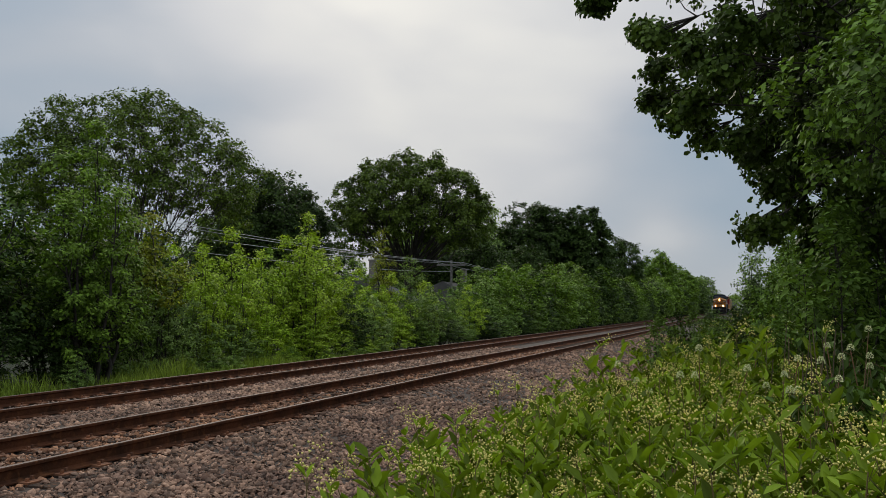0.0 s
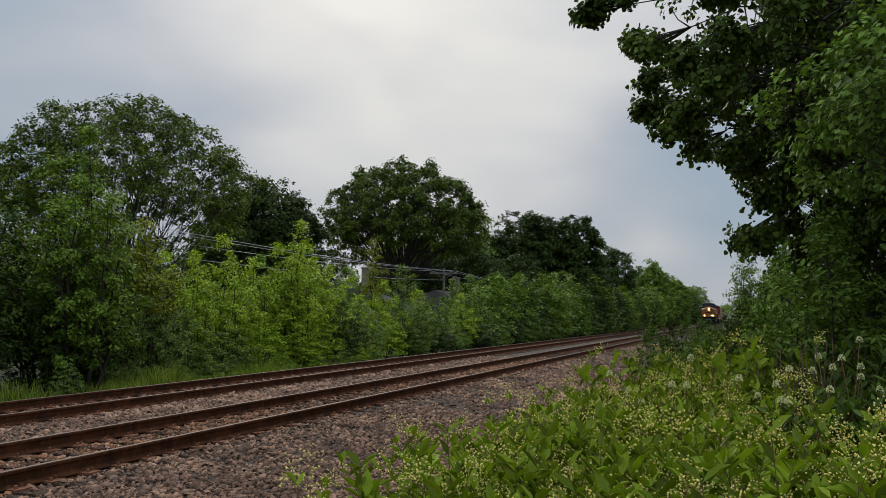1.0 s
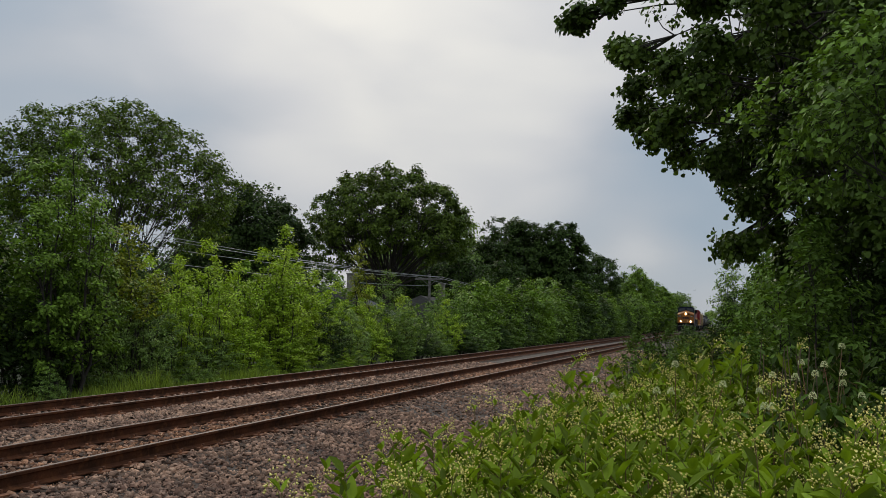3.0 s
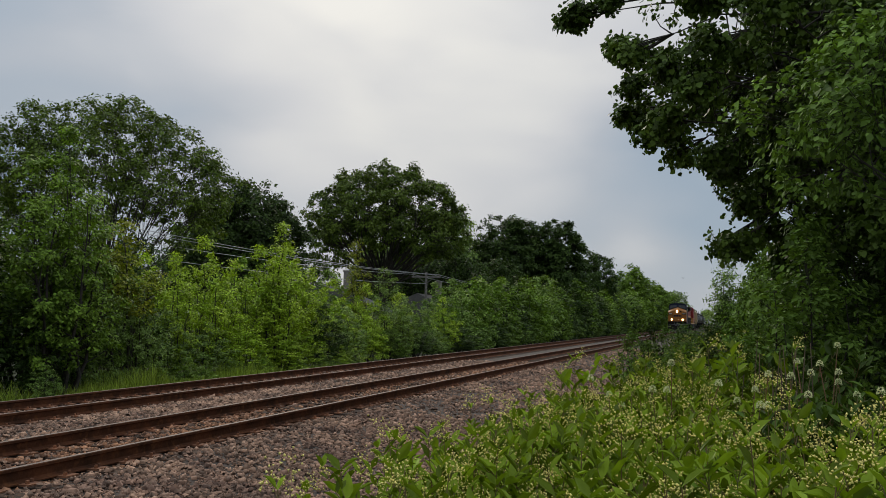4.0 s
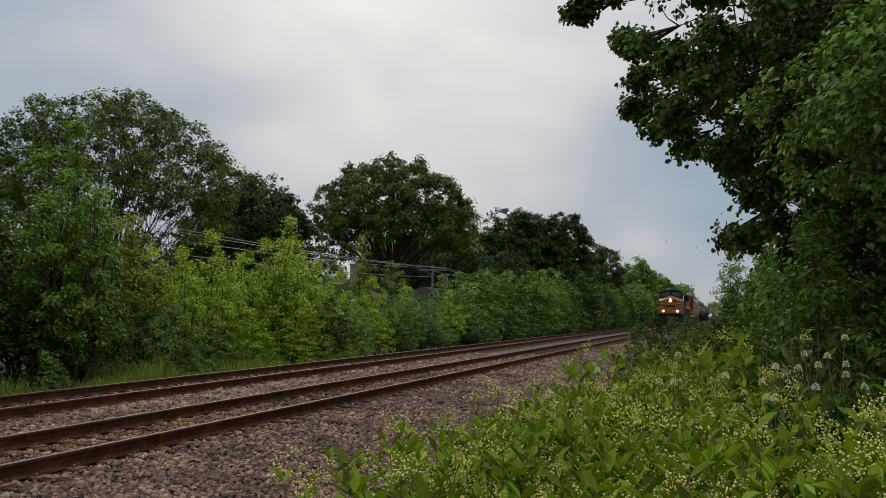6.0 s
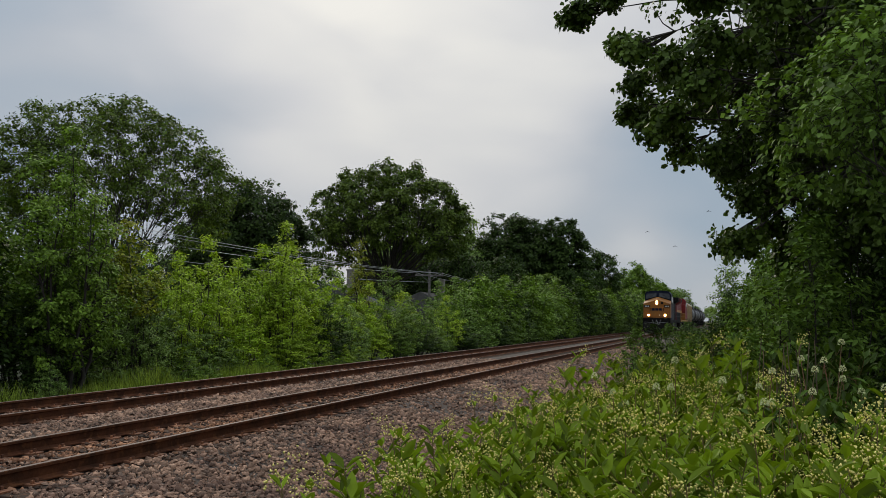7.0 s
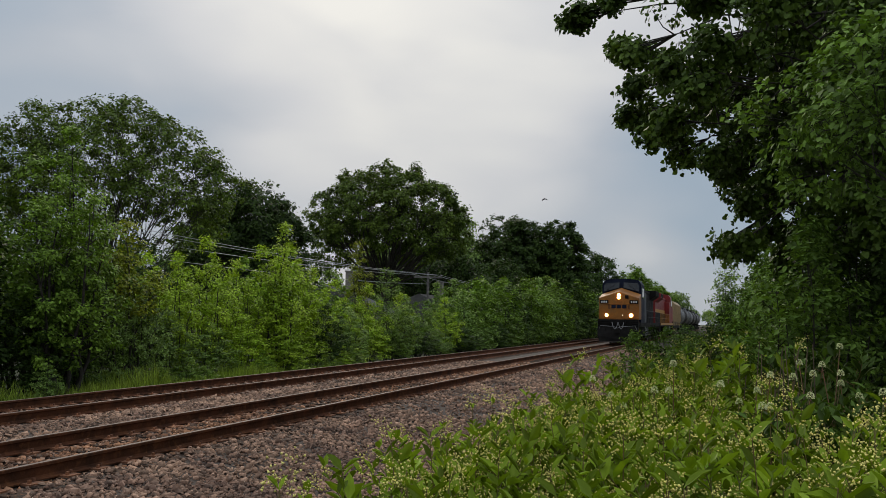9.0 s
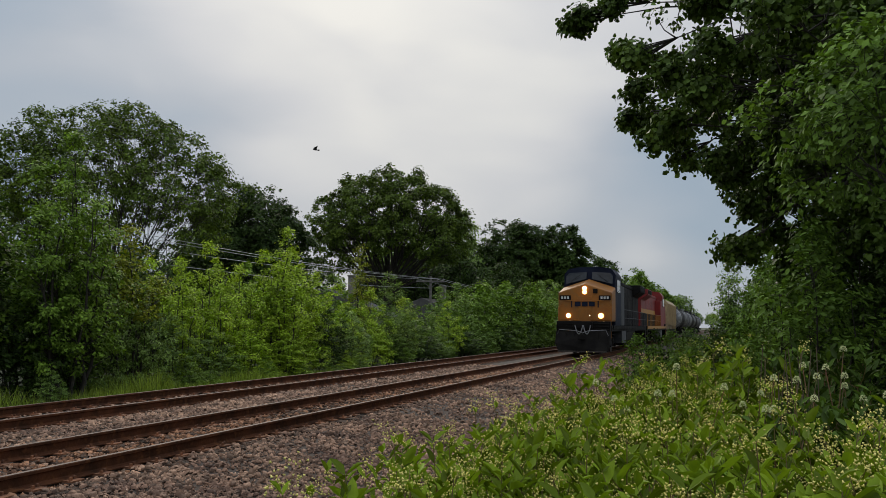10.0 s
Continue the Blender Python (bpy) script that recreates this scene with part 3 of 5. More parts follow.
# fill behind the hedge
FILL = [place(tree("broad_tree", "dark green tree standing behind the hedge", "tree", 9.3, 7.4, 0.8, 31, LEAF_DARK, lobes=18, tips_per=12, per=28, spread=0.65, size=0.3, trunk=0.2), -24.5, 22, 0, None, 0.7, 0.68)]
for x, y, s, r in ((-26, 14, 0.72, 40), (-24.8, 31, 0.62, 90), (-26, 92, 0.8, 300), (-23, 170, 1.1, 20), (-22, 205, 1.1, 60), (-46, 50, 0.9, 10), (-50, 74, 1.1, 70), (-47, 92, 1.1, 170), (-40, 104, 1.2, 230),
                   (-34, 112, 1.3, 45), (-27, 104, 1.1, 75), (-31, 132, 1.4, 15), (-25, 135, 1.3, 190), (-38, 26, 0.7, 100), (-36.5, 98, 1.25, 140), (-31.5, 99, 1.3, 250), (-41.5, 96, 1.0, 320), (-52, 40, 0.9, 130), (-44, 62, 0.9, 210)):
    place(copy_thing(FILL[0], Matrix()), x, y, r, None, s, s)


# ---- hedge of scrub along the far track ----
def hedge():
    kinds = [
        ("tall green scrub bush beside the far track", LEAF_MID, 41, 9, 88, 0.28, 0.108),
        ("bright yellow-green scrub bush beside the far track", LEAF_LIGHT, 42, 9, 88, 0.27, 0.108),
        ("dark green scrub bush beside the far track", LEAF_DARK, 43, 9, 84, 0.31, 0.115),
        ("blue-green scrub bush with fine leaves beside the far track", LEAF_BLUE, 44, 9, 92, 0.28, 0.095),
        ("green scrub bush with upright shoots beside the far track", LEAF_MID, 45, 12, 76, 0.25, 0.105),
    ]
    protos = [shrub("shrub", lb, "shrub", 5.0, 4.0, sd, m, stems=st, per=int(pr * 0.8), spread=sp, size=sz, group="scrub along the line") for lb, m, sd, st, pr, sp, sz in kinds]
    # the far ones carry fewer, larger sprays
    protos += [shrub("shrub", lb, "shrub", 5.0, 4.0, sd + 10, m, stems=9, per=34, spread=0.36, size=0.2, tips_per=14, group="scrub along the line") for lb, m, sd, st, pr, sp, sz in kinds]
    rng = random.Random(8)
    used = set()
    prof_y = [8, 18, 21, 23.4, 26, 28.6, 31.6, 36, 42, 45, 48, 51, 56, 65, 77, 93, 140, 220, 400]
    prof_h = [6.6, 6.3, 5.2, 4.2, 4.9, 4.0, 5.5, 5.3, 4.8, 3.7, 3.1, 3.5, 4.4, 5.2, 5.9, 6.6, 6.8, 9.0, 12.0]
    # front, low skirt and back rows
    rows = []
    y = 10.0
    while y < 330:
        step = 1.7 + y * 0.018
        h = float(np.interp(y, prof_y, prof_h))
        if 20.5 < y < 23 or rng.random() < 0.12:
            h *= 0.85
        rows.append((-17.5 + rng.uniform(-0.5, 0.5), y, h * rng.uniform(0.88, 1.06)))
        rows.append((-16.5 + rng.uniform(-0.3, 0.3), y + step * 0.5, h * rng.uniform(0.42, 0.62)))
        if rng.random() < 0.8:
            rows.append((-20.3 + rng.uniform(-0.6, 0.6), y + step * 0.3, h * rng.uniform(0.85, 1.08)))
        y += step
    for i in range(22):
        rows.append((rng.uniform(-15.9, -14.9), rng.uniform(11, 34), rng.uniform(0.5, 1.1)))
    for x, y, h in rows:
        if y < 23.5:
            k = rng.choice((0, 2, 2, 3, 4, 2))
        elif y < 40:
            k = rng.choice((1, 1, 1, 1, 4))
        elif y < 60:
            k = rng.choice((3, 4, 1, 1, 3))
        else:
            k = rng.choice((0, 4, 1, 3, 2)) if y < 85 else rng.choice((0, 2, 4, 2, 0))
        if -17 < x and h > 1.2 and rng.random() < 0.6:
            k = rng.choice((2, 3))
        if x > -16.0 and h < 1.2:
            k = rng.choice((0, 1, 3, 1)) if 22 < y < 46 else rng.choice((0, 2, 3, 4))
        k += 5 if y > 55 or (x < -19 and y > 32) else 0
        ob = protos[k] if k not in used else copy_thing(protos[k], Matrix())
        used.add(k)
        w = max(0.72 if h > 1.2 else 0.3, h / 5.0) * rng.uniform(0.85, 1.1) * (1 + y * 0.0022)
        place(ob, x, y, rng.uniform(0, 360), None, w, h / 5.0)
    for k, ob in enumerate(protos):
        if k not in used:
            place(ob, -21.5 - k * 0.5, 16 + k * 9)


hedge()
# the taller feathery sapling with yellowing leaves at the left end of the hedge
SUMAC = place(shrub("sapling", "feathery green sapling with some yellowing leaves", "tree", 6.9, 3.4, 51, LEAF_MID, stems=12, per=90, spread=0.30, size=0.1, low=0.12, stick=0.06, droop=0.9, tips_per=18), -15.9, 17.4)
place(shrub("sapling", "slender bright green sapling above the scrub", "tree", 5.9, 2.4, 52, LEAF_LIGHT, stems=6, per=64, spread=0.28, size=0.115, low=0.3, stick=0.05), -17.0, 30.4)
place(shrub("sapling", "yellow-green sapling above the scrub", "tree", 6.6, 3.0, 53, LEAF_YELLOW, stems=6, per=60, spread=0.32, size=0.12, low=0.3, stick=0.05), -20.5, 45.5)
place(shrub("sapling", "bushy sapling with ochre-tinged leaves", "tree", 4.8, 3.0, 54, LEAF_YELLOW, stems=5, per=54, spread=0.32, size=0.11, low=0.55, stick=0.05), -16.4, 20.2)


# ---- grass at the foot of the hedge ----
def grass_strip():
    rng = np.random.default_rng(6)
    n = 22000
    y = rng.uniform(9, 34, n)
    x = rng.uniform(-16.2, -13.9, n)
    patch = np.sin(y * 1.1) * 0.35 + np.sin(y * 2.7 + 1) * 0.2
    x -= np.clip((y - 20) / 16, 0, 1) * 0.9
    h = rng.uniform(0.25, 0.85, n) * (0.75 + patch) * np.clip((-13.2 - x) / 1.0, 0.35, 1) * np.clip(1.25 - (y - 14) / 25, 0.35, 1)
    pos = np.stack([x, y, np.maximum(bed_z(x), -0.72) - 0.02], 1)
    axis = np.stack([rng.normal(0, 0.3, n), rng.normal(0, 0.3, n), np.ones(n)], 1)
    v, f = scatter(*BLADE, pos, axis, rng.normal(0, 1, (n, 3)) + [0.01, 0, 0], np.stack([np.full(n, 0.35), h, h], 1))
    return tagged(bulk("tall_grass", v, f, LEAF_GRASS), "tall rough grass along the foot of the scrub", "grass", kind="stuff")


grass_strip()


# ---- poplar over the camera's right and the thicket under it ----
def poplar():
    """A big poplar whose boughs hang out over the verge towards the track, each ending in rounded leafy clumps."""
    rng = np.random.default_rng(77)
    root = new("poplar_tree")
    tubes, tips, outs = Tubes(), [], []
    base = np.array([4.25, 15.0, 0.0])
    stem = bend(base + [0, 0, -0.3], base + [-0.4, 0.0, 6.0], rng, 0.02, 6)
    tubes.add(stem, np.linspace(0.42, 0.3, 6), 12)
    tubes.add(bend(stem[-1], base + [-0.6, 0.5, 13.5], rng, 0.03, 6), np.linspace(0.3, 0.04, 6), 9)
    # how far the crown reaches towards the track, by height
    rise = [2.4, 2.9, 3.4, 3.95, 4.3, 4.6, 5.0, 5.4, 5.9, 6.4, 6.75, 7.0, 7.5, 8.6, 10, 12.5]
    edge = [4.3, 4.7, 4.35, 4.5, 5.4, 5.95, 6.42, 6.6, 6.65, 6.2, 5.2, 4.7, 5.5, 6.4, 5.6, 3.3]

    def reach(z):
        return float(np.interp(z, rise, edge))

    ends = []
    for z0, count in ((2.8, 11), (3.3, 12), (3.8, 13), (4.4, 15), (4.9, 16), (5.4, 17), (5.9, 17), (6.4, 16), (7.2, 13), (8.2, 14), (9.4, 12), (10.8, 9), (12.2, 6)):
        for i in range(count):
            a = 2 * math.pi * (i + 0.5 * (count % 2)) / count + rng.uniform(-0.2, 0.2)
            z = z0 + rng.normal(0, 0.16)
            r = (reach(z) - 0.42) * rng.uniform(0.9, 1.0)
            ends.append(base + np.array([math.cos(a) * r, math.sin(a) * r * 0.8, z]))
    # inner clumps close the crown
    for i in range(130):
        z, a = rng.uniform(2.8, 9.0), rng.uniform(0, 6.283)
        r = reach(z) * rng.uniform(0.35, 0.8)
        ends.append(base + np.array([math.cos(a) * r, math.sin(a) * r * 0.8, z]))
    # one long bough stretches out beyond the rest
    bough = [base + np.array([-4.6, -0.6, 7.75]), base + np.array([-5.5, -0.5, 7.4]), base + np.array([-6.1, -0.3, 7.25]), base + np.array([-6.6, -0.1, 7.15]), base + np.array([-6.85, 0.0, 7.1])]
    for k, e in enumerate(ends + bough):
        s = np.array(stem[5]) if e[2] > 6.2 else np.array(stem[rng.integers(3, 6)])
        s = s + [0, 0, max(0, e[2] - 7.5) * 0.8]
        mid = (s + e) / 2 + [0, 0, 0.55]
        line = [s, (s + mid) / 2 + rng.normal(0, 0.12, 3), mid, (mid + e) / 2 + rng.normal(0, 0.12, 3) + [0, 0, 0.12], e]
        tubes.add(line, (0.07, 0.05, 0.028, 0.013, 0.005), 6)
        clump = rng.uniform(0.26, 0.44) if k < len(ends) else 0.24
        near_side = e[0] < base[0] + 1.5
        for j in range(16 if near_side else 6):
            o = unit(rng.normal(0, 1, 3)) * np.array([1, 1, 0.8])
            q = e + o * clump * rng.uniform(0.3, 1.0)
            tubes.add([(np.array(line[3]) + e) / 2 if j % 2 else e, (e + q) / 2 + rng.normal(0, 0.04, 3), q], (0.012, 0.008, 0.004), 4)
            tips.append(q)
            outs.append(o + unit(e - base - [0, 0, 6.0]) * 0.6)
        for j in range(10 if k < len(ends) else 2):
            u = rng.uniform(0.45, 0.9) * 4
            i0 = min(int(u), 3)
            p = np.array(line[i0]) * (1 - (u - i0)) + np.array(line[i0 + 1]) * (u - i0)
            q = p + rng.normal(0, 0.26, 3) + [0, 0, -0.1]
            if q[0] < base[0] - reach(q[2]):
                continue
            tubes.add([p, (p + q) / 2 + rng.normal(0, 0.05, 3), q], (0.016, 0.01, 0.005), 4)
            tips.append(q)
            outs.append(q - base - [0, 0, 6.0])
    tubes.make("trunk", BARK, root)
    v, f = leaves(tips, outs, rng, 38, 0.19, 0.082, droop=0.9, template=HEART, flat=0.9, rough=0.6)
    bulk("crown", v, f, LEAF_POPLAR, root)
    return tagged(root, "big poplar with dark glossy leaves hanging towards the track", "tree")


poplar()


def thicket():
    a = shrub("bush", "leafy green bush under the poplar", "shrub", 3.0, 2.2, 61, LEAF_YOUNG, stems=10, per=40, spread=0.22, size=0.092, template=BROAD, low=0.05, stick=0.02, group="bushes under the poplar")
    b = shrub("bush", "leafy dark bush under the poplar", "shrub", 3.0, 2.4, 62, LEAF_DARK, stems=10, per=40, spread=0.24, size=0.095, template=BROAD, low=0.05, stick=0.02, group="bushes under the poplar")
    c = shrub("bush", "leafy green bush further along the line", "shrub", 3.0, 2.2, 65, LEAF_YOUNG, stems=9, per=26, spread=0.27, size=0.13, template=BROAD, low=0.05, stick=0.02, tips_per=11, group="bushes under the poplar")
    d = shrub("bush", "leafy dark bush further along the line", "shrub", 3.0, 2.4, 66, LEAF_DARK, stems=9, per=26, spread=0.27, size=0.13, template=BROAD, low=0.05, stick=0.02, tips_per=11, group="bushes under the poplar")
    place(c, 5.5, 27, 0, None, 1.4, 1.6), place(d, 6.5, 40, 0, None, 1.6, 1.8)
    kinds = (a, b, c, d)
    place(a, 0.95, 10.8, 0, None, 0.95, 0.95)
    place(b, 2.6, 12.6, 0, None, 1.1, 1.15)
    rng = random.Random(9)
    for k, x, y, s, h in ((0, 2.3, 9.0, 0.8, 0.72), (1, 1.8, 13.6, 1.0, 1.0), (1, 3.4, 10.2, 1.0, 1.05), (0, 1.15, 14.5, 0.8, 0.8), (1, 1.9, 19, 1.1, 1.2), (1, 2.9, 18.5, 1.3, 1.4), (0, 1.1, 23, 0.9, 0.95),
                          (1, 3.5, 15, 1.3, 1.5), (1, 4.6, 12, 1.3, 1.5), (1, 2.7, 25, 1.5, 1.5), (0, 1.5, 30, 1.1, 1.2), (0, 2.0, 36, 1.4, 1.9), (1, 3.8, 34, 1.6, 2.0), (1, 3.4, 52, 2, 2.4),
                          (0, 2.4, 66, 2, 2.2), (1, 4.5, 22, 1.6, 2.0), (1, 6, 30, 2.0, 2.4), (1, 3.2, 8.0, 0.9, 0.6), (0, 4.0, 90, 2.5, 3.0), (1, 4.5, 120, 3, 3.2), (0, 5, 160, 3.5, 3.5),
                          (0, -0.75, 12.5, 0.5, 0.46), (1, -0.2, 13.5, 0.55, 0.56), (0, -0.7, 16.0, 0.55, 0.48), (1, 0.0, 17.5, 0.6, 0.62), (0, -0.3, 20.5, 0.6, 0.54), (0, 0.5, 21, 0.7, 0.8), (1, -0.1, 25, 0.7, 0.56), (0, 0.05, 31, 0.8, 0.8),
                          (0, 0.1, 9.4, 0.5, 0.58), (0, -1.3, 13.2, 0.55, 0.56), (1, -1.25, 15.5, 0.55, 0.57), (0, -1.15, 18.5, 0.6, 0.57), (1, -1.0, 22, 0.6, 0.54), (0, -0.9, 27, 0.7, 0.5), (1, -1.0, 33, 0.8, 0.5), (1, 0.05, 38, 0.9, 0.95), (1, -0.05, 40, 0.8, 0.85), (0, -1.6, 36, 0.7, 0.58), (1, -1.9, 48, 0.9, 0.6), (0, 0.35, 50, 0.9, 0.95), (0, 0.6, 55, 1.2, 0.8), (1, 0.9, 75, 1.5, 1.0), (0, 0.3, 95, 1.5, 0.7), (1, 0.8, 130, 2.2, 1.0)):
        k += 2 if y > 19 else 0
        place(copy_thing(kinds[k], Matrix()), x, y, rng.uniform(0, 360), None, s, h)
    place(shrub("sapling", "pale feathery young tree beside the line", "tree", 5.2, 2.6, 63, LEAF_BLUE, stems=8, per=40, spread=0.3, size=0.13, low=0.15, droop=0.9), 0.2, 43)

    place(tree("young_tree", "young tree with larger pale green leaves before the poplar", "tree", 5.1, 3.5, 2.2, 64, LEAF_YOUNG, lobes=26, tips_per=15, per=24, spread=0.2, size=0.085, trunk=0.05), 1.95, 9.4)


thicket()


# ---- weeds in front of the camera ----
def weed(seed, height, mat, label, flowers=True):
    rng = np.random.default_rng(seed)
    root = new("weed")
    tubes, lp, la, ln, ls, fl = Tubes(), [], [], [], [], []
    for i in range(6):
        az = i * 2.4 + rng.uniform(-0.5, 0.5)
        r = 0.24 * math.sqrt((i + 0.3) / 6)
        h = height * rng.uniform(0.72, 1.0)
        top = np.array([math.cos(az) * r * 1.4, math.sin(az) * r * 1.4, h])
        line = bend((math.cos(az) * 0.05, math.sin(az) * 0.05, -0.08), top, rng, 0.03, 7)
        tubes.add(line, np.linspace(0.006, 0.002, 7), 4)
        shoots = [(line, 0.16, 13)]
        for j in range(5):
            k = rng.uniform(0.5, 0.95) * 6
            p = np.array(line[int(k)])
            a2 = rng.uniform(0, 6.28)
            q = p + np.array([math.cos(a2) * 0.16, math.sin(a2) * 0.16, rng.uniform(0.10, 0.24)]) * rng.uniform(0.7, 1.2)
            q[2] = min(q[2], h * 1.04)
            sub = bend(p, q, rng, 0.06, 4)
            tubes.add(sub, np.linspace(0.003, 0.0012, 4), 3)
            shoots.append((sub, 0.25, 4))
        for ln_pts, k0, cnt in shoots:
            m = len(ln_pts) - 1
            for k in np.linspace(k0, 1, cnt):
                u = min(k * m, m - 1e-3)
                p = np.array(ln_pts[int(u)]) * (1 - u % 1) + np.array(ln_pts[int(u) + 1]) * (u % 1)
                a0 = rng.uniform(0, 6.28)
                for side in (0, math.pi):
                    d = np.array([math.cos(a0 + side), math.sin(a0 + side), rng.uniform(0.35, 1.8)])
                    lp.append(p)
                    la.append(d)
                    ln.append(np.array([0, 0, 1]) + rng.normal(0, 0.25, 3))
                    ls.append(rng.uniform(0.07, 0.15) * (1.2 - 0.5 * k))
            if flowers and rng.random() < 0.5:
                t = np.array(ln_pts[-1])
                for _ in range(rng.integers(1, 4)):
                    c = t + rng.normal(0, 0.035, 3) + [0, 0, 0.03]
                    tubes.add([t - [0, 0, 0.03], c], (0.0012, 0.0008), 3)
                    fl.append(c + rng.normal(0, 0.021, (15, 3)))
    tubes.make("stalk", STEM, root)
    n = len(lp)
    v, f = scatter(*PAIRED, np.array(lp), np.array(la), np.array(ln), np.array(ls)[:, None] * np.array([[1.0, 1.0, 1.0]]) * rng.uniform(0.85, 1.2, (n, 1)))
    bulk("foliage", v, f, mat, root)
    if fl:
        p = np.concatenate(fl)
        k = len(p)
        v, f = scatter(*TETRA, p, rng.normal(0, 1, (k, 3)), rng.normal(0, 1, (k, 3)), rng.uniform(0.0042, 0.0068, k))
        bulk("blossom", v, f, FLOWER, root)
    return tagged(root, label, "weed", "weeds beside the ballast")


def weeds():
    protos = [weed(101, 1.30, LEAF_WEED, "leafy green weed with clusters of tiny pale yellow flowers"),
              weed(102, 1.22, LEAF_WEED, "leafy green weed with clusters of tiny pale yellow flowers"),
              weed(103, 1.15, LEAF_LIGHT, "leafy green weed with clusters of tiny pale yellow flowers"),
              weed(104, 1.25, LEAF_MID, "leafy dark green weed without flowers", False),
              weed(105, 1.20, LEAF_SHADE, "undergrowth weed without flowers, its leaves coloured dark for shade", False)]
    rng = random.Random(12)
    used = set()
    spots = []
    for i in range(1500):
        y = rng.uniform(1.9, 7.5)
        x = rng.uniform(-2.3, 3.0)
        edge = float(np.interp(y, [2, 3, 4, 6, 7.6], [-1.0, -1.5, -1.9, -1.85, -1.6])) + 0.12 * math.sin(y * 2.1) + 0.08 * math.sin(y * 5.3)
        if x < edge or math.hypot(x, y) < 2.15 or x > 0.30 * y + 0.5:
            continue
        if any((x - a) ** 2 + (y - b) ** 2 < 0.235 ** 2 for a, b, *_ in spots):
            continue
        spots.append((x, y, rng.uniform(0.86, 1.06)))
    for i in range(260):
        y = 7.5 + 22 * rng.random() ** 1.4
        x = rng.uniform(-1.5 + min(y - 7, 6) * 0.1, 0.9)
        if any((x - a) ** 2 + (y - b) ** 2 < 0.38 ** 2 for a, b, *_ in spots):
            continue
        spots.append((x, y, rng.uniform(0.95, 1.3)))
    for x, y, s in spots:
        k = rng.choice((0, 0, 1, 1, 2, 3)) if y < 7.5 else rng.choice((0, 1, 2, 2, 3))
        # weeds on the right take the leaf with shade in its colour
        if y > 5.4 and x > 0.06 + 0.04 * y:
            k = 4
        if x < -0.75 - 0.2 * min(y, 5):
            s *= rng.uniform(0.7, 0.95)
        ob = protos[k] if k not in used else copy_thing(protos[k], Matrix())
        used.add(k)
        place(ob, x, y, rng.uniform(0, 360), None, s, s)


weeds()


def thistle(seed, height, heads):
    """Stiff stalks that end in pale bristly heads."""
    rng = np.random.default_rng(seed)
    root = new("teasel")
    for i in range(heads):
        tubes = Tubes()
        top = np.array([rng.normal(0, 0.16), rng.normal(0, 0.16), height * rng.uniform(0.82, 1.0)])
        tubes.add(bend((rng.normal(0, 0.03), rng.normal(0, 0.03), -0.05), top, rng, 0.03, 5), np.linspace(0.006, 0.003, 5), 5)
        st = tubes.make("stalk", STEM, root)
        # a domed head of small florets over a collar of short bristles
        m = 110
        u, a = rng.random(m), np.arange(m) * 2.39996
        ring = 0.017 * np.sqrt(np.clip(1 - u ** 2.2, 0, 1)) + 0.002
        p = top + np.stack([np.cos(a) * ring, np.sin(a) * ring, u * 0.042], 1)
        d = np.stack([np.cos(a), np.sin(a), 0.4 + u], 1)
        v, f = scatter(*DIAMOND, p, d, rng.normal(0, 1, (m, 3)), np.full(m, 0.010))
        bulk("flower_head", v, f, WHITE_FLOWER, st)
    return tagged(root, "tall stiff weed with pale bristly flower heads", "weed", "teasels among the weeds")


def thistles():
    a, b = thistle(201, 1.52, 4), thistle(202, 1.45, 3)
    place(a, -0.35, 6.2), place(b, 0.0, 6.6)
    for k, x, y, s in ((0, 0.55, 6.9, 1.03), (1, 0.95, 6.6, 1.0), (0, 1.45, 6.2, 0.98), (1, -0.7, 6.8, 0.98), (0, 0.2, 5.6, 0.95), (1, 1.1, 5.4, 0.93)):
        place(copy_thing((a, b)[k], Matrix()), x, y, x * 200, None, s, s)
    rng = np.random.default_rng(203)
    tubes = Tubes()
    for i in range(26):
        p = np.array([0.45 + rng.normal(0, 0.13), 7.0 + rng.normal(0, 0.12), 0.0])
        tubes.add(bend(p, p + [rng.normal(0, 0.06), rng.normal(0, 0.06), rng.uniform(1.0, 1.5)], rng, 0.02, 4), np.linspace(0.007, 0.004, 4), 4)
    tagged(tubes.make("dead_stalks", DRY), "clump of dry brown stalks among the weeds", "weed", kind="stuff")


thistles()


# ---- utility pole, wires and the house behind the hedge ----
POLE = (-26.6, 75.5)


def utility_pole():
    root = new("utility_pole")
    part("pole", cyl(bmesh.new(), (0, 0, -0.6), (0, 0, 6.75), 0.15, 12, 0.11), POLE_WOOD, root)
    arm = part("crossarm", boxed(-1.35, 1.35, -0.16, -0.05, 6.20, 6.35, 0.01), POLE_WOOD, root)
    for x in (-1.2, 0.6, 1.2):
        part("insulator", cyl(bmesh.new(), (x, -0.1, 6.35), (x, -0.1, 6.58), 0.05, 10, 0.03), INSUL, arm)
    for s in (-1, 1):
        part("brace", cyl(bmesh.new(), (s * 0.7, -0.1, 6.2), (0, -0.1, 5.65), 0.025, 6), POLE_WOOD, root)
    root.matrix_basis = pose(*POLE, ground_z(POLE[0]), 0, 0, 20)
    return tagged(root, "weathered wooden utility pole with a crossarm", "utility pole")


